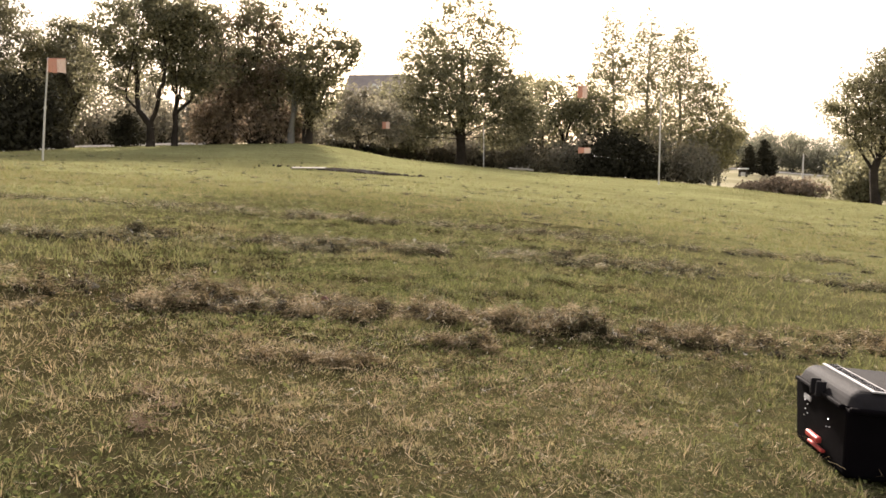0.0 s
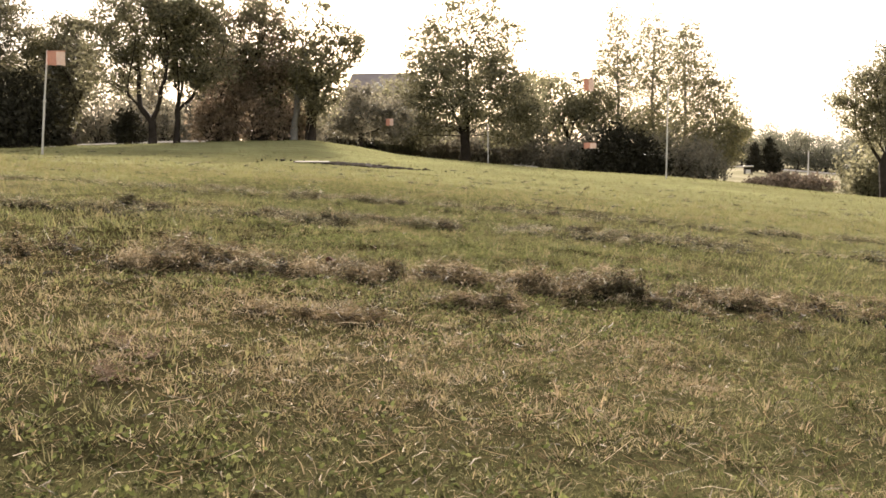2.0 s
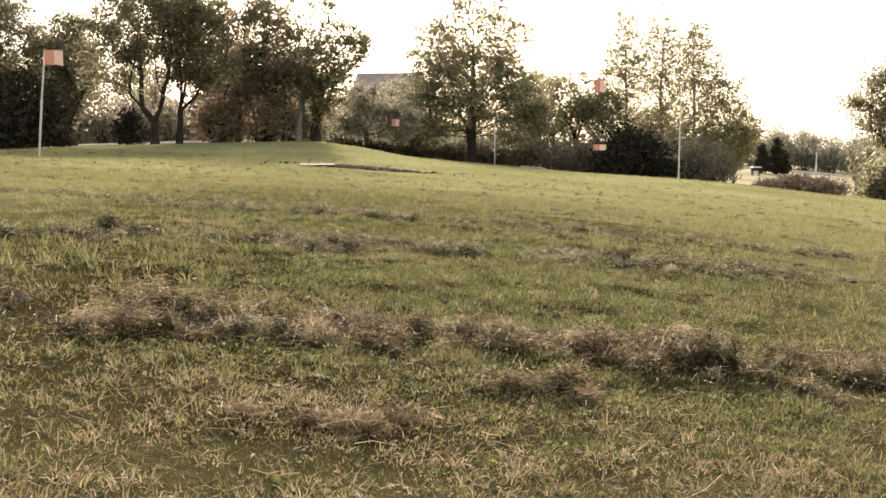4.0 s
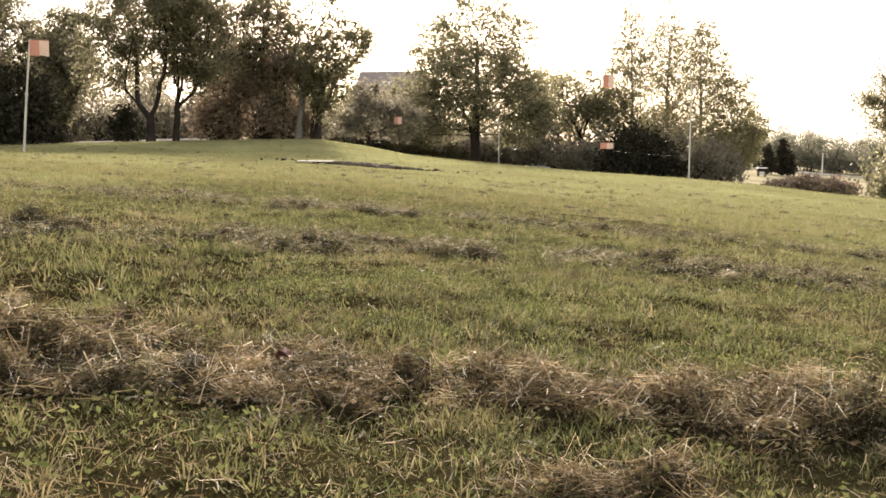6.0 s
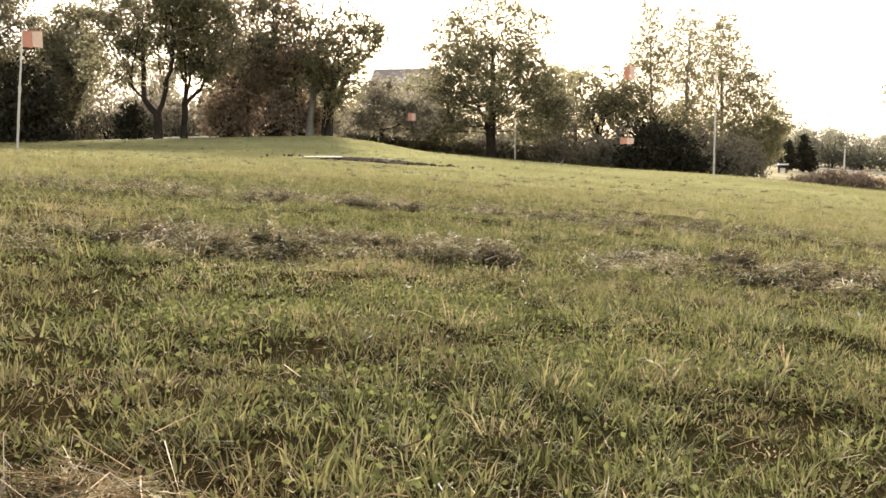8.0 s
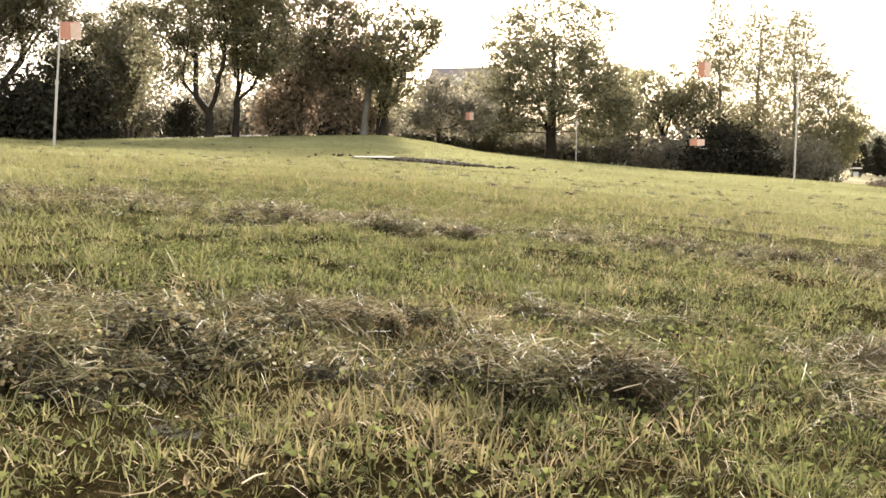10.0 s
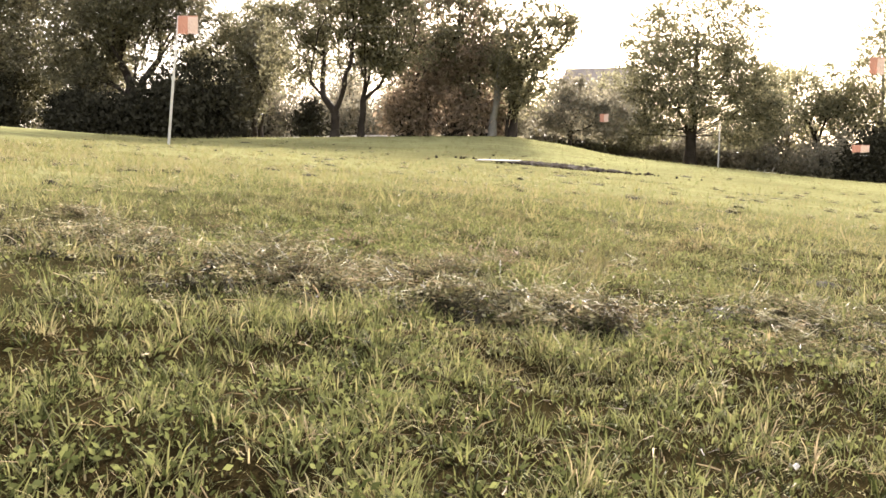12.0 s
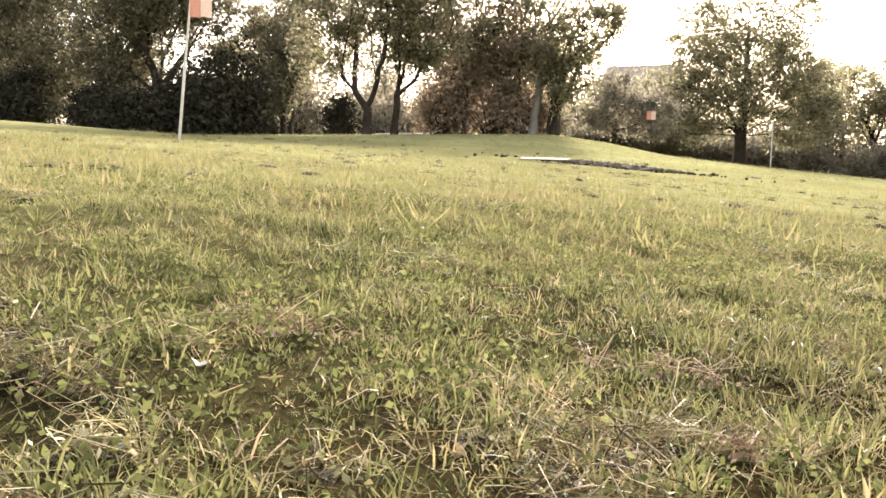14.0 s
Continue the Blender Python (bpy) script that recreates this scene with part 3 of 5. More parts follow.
def build_turf():
    rng = np.random.default_rng(11)
    x, y = corridor(rng, NEAR_TUFTS)
    keep = rng.uniform(0, 1, len(x)) < 0.6 + 0.5 * patchy(x, y)
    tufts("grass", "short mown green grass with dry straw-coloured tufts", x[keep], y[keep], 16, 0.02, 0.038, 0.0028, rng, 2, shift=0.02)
    # Undergrass tint is lowered: shade under the longer tufts put into the colour.
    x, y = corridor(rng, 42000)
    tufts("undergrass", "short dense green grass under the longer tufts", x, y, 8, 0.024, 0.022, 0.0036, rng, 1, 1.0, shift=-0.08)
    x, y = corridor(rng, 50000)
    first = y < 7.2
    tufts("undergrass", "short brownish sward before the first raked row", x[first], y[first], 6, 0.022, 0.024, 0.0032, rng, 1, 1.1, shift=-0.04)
    x, y = wedge(rng, SIDE_TUFTS, 4.6, 20.0, 0.8)
    keep = (np.abs(x - middle(y)) > rng.uniform(1.0, 2.2, len(x))) | (y > 16.3)
    tufts("grass", "mown grass to either side", x[keep], y[keep], 9, 0.03, 0.052, 0.007, rng, 1, 0.5, shift=0.07)
    x, y = wedge(rng, FAR_TUFTS, 15.0, 58.0, 1.4)
    keep = ~on_soil(x, y)
    tufts("grass", "mown grass farther up the field", x[keep], y[keep], 6, 0.07, 0.065, 0.015, rng, 1, 0.2, shift=0.06)
    x, y = rng.uniform(-16, 13, 6000), rng.uniform(-6, 16, 6000)
    keep = (y < 4.6) | (x < -1.3 - 0.72 * (y - 4.0)) | (x > 1.6 + 0.55 * (y - 4.0))
    tufts("grass", "mown grass round the edge of the walk", x[keep], y[keep], 7, 0.09, 0.075, 0.014, rng, 1)
    # clover and plantain in loose patches
    x, y = corridor(rng, 230000)
    spot = 1.1 * np.exp(-((y - 4.5) / 0.5) ** 2) + np.sin(2.6 * x + 1.2 * y) * np.sin(2.1 * y - 1.5 * x + 1) + 0.5 * np.sin(6 * x) * np.sin(5 * y)
    keep = (rng.uniform(0, 1, len(x)) < np.clip(0.42 + 0.6 * spot, 0.15, 1) * (0.3 + 0.7 * smooth(6.2, 7.2, y) + 1.2 * (y < 4.9))) & ~under_hay(x, y, rng) & (rng.uniform(0, 1, len(x)) < 0.3 + 1.0 * lumpy(x, y))
    x, y = x[keep], y[keep]
    c = np.stack([x, y, ground_z(x, y) + rng.uniform(0.1, 1.0, len(x)) * (0.008 + 0.04 * lumpy(x, y))], 1)
    v, q = leaf_quads(c, 0.0105, rng, flat=0.4)
    ob = new("clover", raw_mesh("clover", v, q, mats=[CLOVER], tint=np.repeat(rng.uniform(0, 1, len(c)), 4)))
    tagged(ob, "small round green clover leaves among the grass", "clover", kind="stuff")


def stems_mesh(centres, length, width, rng, steep=0.15, curve=0.35):
    """Dry stems lying about their centres, each bent in the middle: vertices and quads."""
    n = len(centres)
    az, el = rng.uniform(0, 2 * np.pi, n), rng.normal(0, steep, n)
    d = np.stack([np.cos(az) * np.cos(el), np.sin(az) * np.cos(el), np.sin(el)], 1)
    side = np.cross(d, rng.normal(size=(n, 3)))
    side /= np.linalg.norm(side, axis=1)[:, None] + 1e-9
    other = np.cross(d, side)
    w = side * (width * rng.uniform(0.5, 1.6, n))[:, None] * 0.5
    pts = []
    for f in (-0.5, 0.0, 0.5):
        off = (length * rng.normal(0, curve, n) * (1 - abs(f)) * 0.4)[:, None]
        pts.append(centres + d * (length * f)[:, None] + other * off + side * off * 0.6)
    verts = np.stack([pts[0] - w, pts[0] + w, pts[1] - w, pts[1] + w, pts[2] - w * 0.5, pts[2] + w * 0.5], 1).reshape(-1, 3)
    k = np.arange(n)[:, None] * 6
    quads = np.concatenate([k + np.array([[i, i + 1, i + 3, i + 2]]) for i in (0, 2)], 1).reshape(-1, 4)
    return verts, quads


def windrow(label, line, width, height, stems, seed, dense=1.0, clumps=(), length=(0.03, 0.14), base=0.42, green=0.5, fresh=0.15, damp=0.0, dark=0.0, heart=None, stalk=None):
    """A raked row of cut grass: many small matted clumps of uneven size, with stems and leafy bits lying through them."""
    rng = np.random.default_rng(seed)
    line = np.array(line, float)
    run = np.concatenate([[0], np.cumsum(np.hypot(*np.diff(line, axis=0).T))])
    total = run[-1]

    def along(s):
        x, y = np.interp(s, run, line[:, 0]), np.interp(s, run, line[:, 1])
        return x, y + 0.06 * np.sin(s * 3.1 + seed) + 0.04 * np.sin(s * 7.7) + 0.03 * np.sin(s * 13.9 + 2 * seed)

    # heap places: thick and thin stretches along the row
    count = int(total * width * 95)
    s = rng.uniform(0, total, count * 4)
    body = base + 0.45 * np.sin(s * 2.3 + seed) * np.sin(s * 5.1 + 2) + 0.3 * np.sin(s * 8.3 + seed * 2) + 0.25 * np.sin(s * 19.0 + seed)
    hx, hy = along(s)
    for px, py, gain in clumps:
        body = body + gain * np.exp(-((hx - px) ** 2) / 0.05)
    pick = np.flatnonzero(rng.uniform(0, 1.1, len(s)) < np.clip(body, 0.06, 1.1) * dense)[:count]
    hx, hy, body = hx[pick], hy[pick], np.clip(body[pick], 0.15, 1.7)
    n = len(hx)
    off = rng.normal(0, 0.36, n)
    wide = width * (0.7 + 0.3 * np.sin(s[pick] * 1.7 + seed))
    hx, hy = hx + rng.normal(0, 0.03, n), hy + off * wide
    rad = np.exp(rng.normal(np.log(0.05), 0.42, n))
    squash, spin = rng.uniform(0.45, 1.0, n), rng.uniform(0, np.pi, n)
    rise = 0.88 * height * body * rng.uniform(0.2, 1.3, n) * np.clip(1.15 - np.abs(off), 0.25, 1)
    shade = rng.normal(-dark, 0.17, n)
    # matted heart of every heap
    ring = np.arange(7) * (2 * np.pi / 7)
    rough = rng.uniform(0.55, 1.2, (n, 7))
    rx, ry = rad[:, None] * rough * np.cos(ring), rad[:, None] * squash[:, None] * rough * np.sin(ring)
    ex = hx[:, None] + rx * np.cos(spin)[:, None] - ry * np.sin(spin)[:, None]
    ey = hy[:, None] + rx * np.sin(spin)[:, None] + ry * np.cos(spin)[:, None]
    rim = np.stack([ex, ey, ground_z(ex, ey) - 0.004], -1)
    mid = np.stack([(ex + hx[:, None]) / 2, (ey + hy[:, None]) / 2, ground_z(ex, ey) + rise[:, None] * rng.uniform(0.2, 0.65, (n, 7))], -1)
    peak = np.stack([hx, hy, ground_z(hx, hy) + rise * 0.55], -1)[:, None]
    verts = np.concatenate([rim, mid, peak], 1).reshape(-1, 3)
    k, a = np.arange(n)[:, None] * 15, np.arange(7)
    b = (a + 1) % 7
    quads = np.stack([k + a, k + b, k + b + 7, k + a + 7], -1).reshape(-1, 4)
    tris = np.stack([k + a + 7, k + b + 7, k + 14 + 0 * a], -1).reshape(-1, 3)
    # stems, gathered on the heaps
    stems = int(stems * 0.78)
    w = rad * (0.3 + body)
    own = rng.choice(n, stems, p=w / w.sum())
    r, th = np.abs(rng.normal(0, 0.75, stems)), rng.uniform(0, 2 * np.pi, stems)
    sx, sy = hx[own] + rad[own] * r * np.cos(th), hy[own] + rad[own] * r * np.sin(th) * 0.8
    lift = rise[own] * np.exp(-r * r * 0.9) * rng.uniform(0.3, 1.15, stems)
    c = np.stack([sx, sy, ground_z(sx, sy) + 0.008 + lift + rng.uniform(0, 0.018, stems) ** 1.0], 1)
    size = rng.uniform(*length, stems) * rng.uniform(0.35, 1.0, stems)
    v2, q2 = stems_mesh(c, size, 0.00125, rng, 0.12, 0.8)
    deep = lift < 0.45 * rise[own]                      # stems low in the mat are darkened: shade between stems put into the tint
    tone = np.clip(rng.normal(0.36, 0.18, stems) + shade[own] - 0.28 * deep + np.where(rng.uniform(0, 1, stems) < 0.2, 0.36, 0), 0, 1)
    # crumpled leafy bits between the stems
    bits = int(stems * (green + 0.35))
    own = rng.choice(n, bits, p=w / w.sum())
    r, th = np.abs(rng.normal(0, 0.8, bits)), rng.uniform(0, 2 * np.pi, bits)
    sx, sy = hx[own] + rad[own] * r * np.cos(th), hy[own] + rad[own] * r * np.sin(th) * 0.8
    c = np.stack([sx, sy, ground_z(sx, sy) + 0.008 + rise[own] * np.exp(-r * r * 0.9) * rng.uniform(0.4, 1.1, bits)], 1)
    v3, q3 = leaf_quads(c, 0.0105, rng, flat=0.3)
    leaf = np.clip(rng.normal(0.36, 0.3, bits) + shade[own], 0, 1)
    living = rng.uniform(0, 1, bits) < fresh
    dull = rng.uniform(0, 1, stems + bits) < damp
    kind = np.concatenate([np.zeros(len(quads)), np.repeat(np.where(dull[:stems], 3, 1), 2), np.where(living, 2, np.where(dull[stems:], 3, 1)), np.zeros(len(tris))])
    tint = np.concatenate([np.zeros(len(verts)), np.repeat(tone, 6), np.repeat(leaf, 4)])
    me = raw_mesh("hay_windrow", np.concatenate([verts, v2, v3]), np.concatenate([quads, q2 + len(verts), q3 + len(verts) + len(v2)]), tris, [heart or SHADED_MULCH, stalk or STRAW, GRASS, DAMP_HAY], kind, tint)
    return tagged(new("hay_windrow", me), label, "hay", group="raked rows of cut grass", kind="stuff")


def strewn_clumps():
    """Small dark clumps of cuttings that the mower dropped all over the field."""
    rng = np.random.default_rng(57)
    n = 300
    x, y = wedge(rng, n, 11.0, 36.0, 0.85)
    keep = ~under_hay(x, y, rng) & ~on_soil(x, y)
    x, y = x[keep], y[keep]
    n = len(x)
    rad, rise = np.exp(rng.normal(np.log(0.06), 0.4, n)), rng.uniform(0.006, 0.028, n)
    ring = np.arange(7) * (2 * np.pi / 7)
    ex = x[:, None] + rad[:, None] * rng.uniform(0.6, 1.3, (n, 7)) * 1.4 * np.cos(ring)
    ey = y[:, None] + rad[:, None] * rng.uniform(0.6, 1.2, (n, 7)) * 0.8 * np.sin(ring)
    rim = np.stack([ex, ey, ground_z(ex, ey) - 0.003], -1)
    mid = np.stack([(ex + x[:, None]) / 2, (ey + y[:, None]) / 2, ground_z(ex, ey) + rise[:, None] * rng.uniform(0.5, 1.0, (n, 7))], -1)
    verts = np.concatenate([rim, mid, np.stack([x, y, ground_z(x, y) + rise * 0.9], -1)[:, None]], 1).reshape(-1, 3)
    k, a = np.arange(n)[:, None] * 15, np.arange(7)
    b = (a + 1) % 7
    quads = np.stack([k + a, k + b, k + b + 7, k + a + 7], -1).reshape(-1, 4)
    tris = np.stack([k + a + 7, k + b + 7, k + 14 + 0 * a], -1).reshape(-1, 3)
    own = np.repeat(np.arange(n), 44)
    m = len(own)
    sx, sy = x[own] + rng.normal(0, 0.9, m) * rad[own], y[own] + rng.normal(0, 0.6, m) * rad[own]
    c = np.stack([sx, sy, ground_z(sx, sy) + 0.015 + rise[own] * rng.uniform(0.2, 1.1, m)], 1)
    v2, q2 = stems_mesh(c, rng.uniform(0.03, 0.1, m), np.where(sy < 18, 0.0015, 0.003), rng, 0.2, 0.6)
    tint = np.concatenate([np.zeros(len(verts)), np.repeat(np.clip(rng.normal(0.4, 0.24, m), 0, 1), 6)])
    me = raw_mesh("strewn_cuttings", np.concatenate([verts, v2]), np.concatenate([quads, q2 + len(verts)]), tris, [SHADED_MULCH, DAMP_HAY],
                  np.concatenate([np.zeros(len(quads)), np.ones(len(q2)), np.zeros(len(tris))]), tint)
    tagged(new("strewn_cuttings", me), "small dark clumps of cut grass strewn over the field", "hay", kind="stuff")


def loose_straw():
    rng = np.random.default_rng(21)
    x, y = wedge(rng, 50000, 4.2, 20.0, 0.75)
    dry = 1 - patchy(x, y)
    keep = rng.uniform(0, 1, len(x)) < 0.12 + 0.8 * dry ** 1.5
    x, y = x[keep], y[keep]
    c = np.stack([x, y, ground_z(x, y) + rng.uniform(0.012, 0.06, len(x))], 1)
    v, q = stems_mesh(c, rng.uniform(0.02, 0.09, len(x)), 0.0012, rng, 0.2, 0.6)
    ob = new("loose_straw", raw_mesh("loose_straw", v, q, mats=[STRAW], tint=np.repeat(np.clip(rng.normal(0.44, 0.22, len(x)), 0, 1), 6)))
    tagged(ob, "loose dry straw stems scattered over the grass", "straw", kind="stuff")


def thatch():
    """Dead brown blades matted flat between the tufts."""
    rng = np.random.default_rng(31)
    x, y = corridor(rng, 34000)
    keep = (y < 7.0) | (rng.uniform(0, 1, len(x)) < 0.35)
    x, y = x[keep], y[keep]
    c = np.stack([x, y, ground_z(x, y) + rng.uniform(0.002, 0.02, len(x))], 1)
    v, q = stems_mesh(c, rng.uniform(0.02, 0.06, len(x)), 0.0018, rng, 0.3)
    ob = new("thatch", raw_mesh("thatch", v, q, mats=[STRAW], tint=np.repeat(np.clip(rng.normal(0.28, 0.2, len(x)), 0, 1), 6)))
    tagged(ob, "dead brown grass matted flat between the tufts", "thatch", kind="stuff")


# ---------------------------------------------------------------- the case
def hard_case(x, y, z, turn):
    """A black moulded equipment case with ribs, latches, a carrying handle and a red grip on its end."""
    case = tagged(new("equipment_case"), "black hard plastic equipment case lying closed on the grass", "case")
    case.matrix_world = pose(x, y, z, 0, 4.5, turn)
    L, W = 0.62, 0.44                      # length along x, width along y, from the far corner of the end
    bm = bmesh.new()
    bmesh.ops.create_cube(bm, size=1)
    for v in bm.verts:
        inset = 0.018 if v.co.z < 0 else 0.0
        v.co = Vector(((v.co.x + 0.5) * (L - 2 * inset) + inset, -(0.5 - v.co.y) * (W - 2 * inset) - inset, (v.co.z + 0.5) * 0.205))
    bmesh.ops.bevel(bm, geom=bm.edges[:], offset=0.016, segments=3, affect="EDGES", profile=0.5)
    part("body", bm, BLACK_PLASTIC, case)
    bm = bmesh.new()
    bmesh.ops.create_cube(bm, size=1)
    for v in bm.verts:
        inset = 0.022 if v.co.z > 0 else 0.006
        v.co = Vector(((v.co.x + 0.5) * (L - 2 * inset) + inset, -(0.5 - v.co.y) * (W - 2 * inset) - inset, 0.209 + (v.co.z + 0.5) * 0.046))
    bmesh.ops.bevel(bm, geom=[e for e in bm.edges if e.verts[0].co.z > 0.22 or e.verts[1].co.z > 0.22], offset=0.03, segments=5, affect="EDGES", profile=0.5)
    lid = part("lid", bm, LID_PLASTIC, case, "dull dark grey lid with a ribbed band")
    for k in range(2):                      # rim flange in two lengths along the end
        part("rim", rounded_box(0.018, 0.15, 0.014, -0.003, -0.105 - 0.225 * k, 0.204, 0.005), BLACK_PLASTIC, case)
    part("rim", rounded_box(L, 0.018, 0.016, L / 2, -W - 0.006, 0.205, 0.005), BLACK_PLASTIC, case)
    for k in range(2):
        part("latch", rounded_box(0.03, 0.012, 0.05, -0.006, -0.195 - 0.045 * k, 0.215, 0.004), LID_PLASTIC, case)
    part("band", rounded_box(0.05, W - 0.05, 0.005, 0.0965, -W / 2, 0.2565, 0.002), WHITE_EDGE, lid, "pale strip under the ribs")
    for k in range(22):
        part("rib", rounded_box(0.034, 0.008, 0.004, 0.0965, -0.04 - k * (W - 0.08) / 21, 0.2585, 0.0015, 1), BLACK_PLASTIC, lid)
    handle = part("handle", rounded_box(0.018, 0.10, 0.02, -0.001, -0.215, 0.062, 0.007, 3), RED, case, "red plastic grip low on the end")
    part("hinge", rounded_box(0.014, 0.12, 0.01, 0.008, -0.22, 0.034, 0.004), RED, handle)
    plate = part("plate", rounded_box(0.006, 0.055, 0.016, 0.002, -0.125, 0.162, 0.002), WHITE_EDGE, case, "small bright metal plate")
    for dy, dz in ((-0.10, 0.148), (-0.125, 0.14), (-0.11, 0.122), (-0.13, 0.112), (-0.105, 0.10), (-0.30, 0.14), (-0.315, 0.12), (-0.29, 0.115)):
        part("rivet", rounded_box(0.005, 0.005, 0.004, 0.004, dy, dz, 0.002, 1), STEEL, case)
    side = part("side_handle", rounded_box(0.14, 0.022, 0.028, L * 0.55, -W - 0.004, 0.12, 0.009, 3), BLACK_PLASTIC, case)
    return case


# ---------------------------------------------------------------- poles, cords and marker flags
def marker_pole(label, foot, top, radius):
    foot, top = Vector(foot), Vector(top)
    root = tagged(new("marker_pole"), label, "pole", group="poles of the roped course")
    root.location = foot
    v, q = tubes([((0, 0, -0.3), tuple((top - foot) * 0.52), radius * 1.15, radius * 1.1), (tuple((top - foot) * 0.51), tuple(top - foot), radius * 0.9, radius * 0.85)], 10)
    ob = new("shaft", raw_mesh("shaft", v, q, mats=[POLE], smooth=True))
    ob.parent = root
    cap = bmesh.new()
    bmesh.ops.create_cone(cap, cap_ends=True, segments=10, radius1=radius * 1.3, radius2=radius * 0.8, depth=0.05)
    bmesh.ops.translate(cap, vec=top - foot, verts=cap.verts)
    part("cap", cap, POLE, root)
    ring = bmesh.new()
    bmesh.ops.create_cone(ring, cap_ends=True, segments=10, radius1=radius * 1.5, radius2=radius * 1.5, depth=0.09)
    bmesh.ops.translate(ring, vec=(top - foot) * 0.52, verts=ring.verts)
    part("collar", ring, POLE, root)
    return root


def cord(label, a, b, sag, radius=0.007):
    a, b = np.array(a, float), np.array(b, float)
    f = np.linspace(0, 1, 25)[:, None]
    pts = a + (b - a) * f
    pts[:, 2] -= sag * 4 * (f * (1 - f))[:, 0]
    along = (b - a) / np.linalg.norm(b - a)
    u = np.cross(along, (0, 0, 1.0))
    u /= np.linalg.norm(u)
    up = np.cross(u, along)
    ring = np.stack([u * math.cos(k * math.tau / 5) + up * math.sin(k * math.tau / 5) for k in range(5)]) * radius
    v = (pts[:, None] + ring[None]).reshape(-1, 3)
    q = [(i * 5 + k, i * 5 + (k + 1) % 5, (i + 1) * 5 + (k + 1) % 5, (i + 1) * 5 + k) for i in range(24) for k in range(5)]
    return tagged(new("cord", raw_mesh("cord", v, q, mats=[WIRE])), label, "cord", group="cords between the poles")


def marker_flag(label, x, y, z, width, drop, turn, seed):
    """A square of orange cloth folded over the cord, one half faded, rippling a little."""
    rng = np.random.default_rng(seed)
    root = tagged(new("marker_flag"), label, "flag", group="orange flags on the cords")
    root.matrix_world = pose(x, y, z, 0, 0, turn)
    for k, mat in enumerate((ORANGE, FADED)):
        bm = bmesh.new()
        cols, rows = 8, 8
        for face in (0.006, -0.006):
            grid = [[bm.verts.new(((k - 1) * width / 2 + width / 2 * i / cols, face + 0.02 * math.sin(5 * i / cols + k * 2 + seed) * j / rows + 0.008 * rng.normal() * j / rows,
                                   -drop * j / rows + 0.012 * math.sin(4 * i / cols + seed) * j / rows)) for i in range(cols + 1)] for j in range(rows + 1)]
            for j in range(rows):
                for i in range(cols):
                    bm.faces.new((grid[j][i], grid[j][i + 1], grid[j + 1][i + 1], grid[j + 1][i]))
        part("cloth", bm, mat, root)
    hem = bmesh.new()
    bmesh.ops.create_cone(hem, cap_ends=True, segments=8, radius1=0.014, radius2=0.014, depth=width)
    bmesh.ops.rotate(hem, matrix=Matrix.Rotation(radians(90), 3, "Y"), verts=hem.verts)
    part("hem", hem, ORANGE, root)
    return root


# ---------------------------------------------------------------- far buildings and bits on the ground
def far_house(x, y):
    z = gz(x, y)
    house = tagged(new("house"), "two-storey beige house with a grey-brown roof behind the trees", "house")
    house.location = (x, y, z)
    ridge, eave, w, d = 14.3 - z, 11.2 - z, 7.4, 7.0
    part("wall", rounded_box(w, d, eave, 0, 0, eave / 2, 0.03, 1), SIDING, house)
    bm = bmesh.new()
    hw, hd = w / 2 + 0.5, d / 2 + 0.5
    p = [bm.verts.new(c) for c in ((-hw, -hd, eave), (hw, -hd, eave), (hw, hd, eave), (-hw, hd, eave), (-hw, 0, ridge), (hw, 0, ridge),
                                   (-hw, -hd, eave - 0.2), (hw, -hd, eave - 0.2), (hw, hd, eave - 0.2), (-hw, hd, eave - 0.2))]
    for f in ((0, 1, 5, 4), (2, 3, 4, 5), (0, 4, 3), (1, 2, 5), (0, 6, 7, 1), (1, 7, 8, 2), (2, 8, 9, 3), (3, 9, 6, 0), (6, 9, 8, 7)):
        bm.faces.new([p[i] for i in f])
    part("roof", bm, ROOF, house)
    bm = bmesh.new()
    g = [bm.verts.new(c) for c in ((-1.3, -hd - 0.5, eave + 0.2), (1.3, -hd - 0.5, eave + 0.2), (0, -hd - 0.5, eave + 1.3), (-1.3, 0, eave + 0.2), (1.3, 0, eave + 0.2), (0, 0, eave + 1.3))]
    for f in ((0, 1, 2), (0, 2, 5, 3), (1, 4, 5, 2), (0, 3, 4, 1), (3, 5, 4)):
        bm.faces.new([g[i] for i in f])
    gable = part("gable", bm, SIDING, house)
    for s in (-1, 1):
        part("barge_board", rounded_box(1.75, 0.12, 0.2, s * 0.68, -hd - 0.56, eave + 0.83, 0.02, 1, Matrix.Rotation(s * radians(39), 4, "Y")), TRIM, gable)
    for i in (-3, -1, 1, 3):
        win = part("window", rounded_box(1.0, 0.12, 1.5, i * 0.9, -d / 2 - 0.03, eave - 1.6, 0.02, 1), TRIM, house)
        part("pane", rounded_box(0.8, 0.06, 1.3, i * 0.9, -d / 2 - 0.08, eave - 1.6, 0.01, 1), BLACK_PLASTIC, win)
    return house


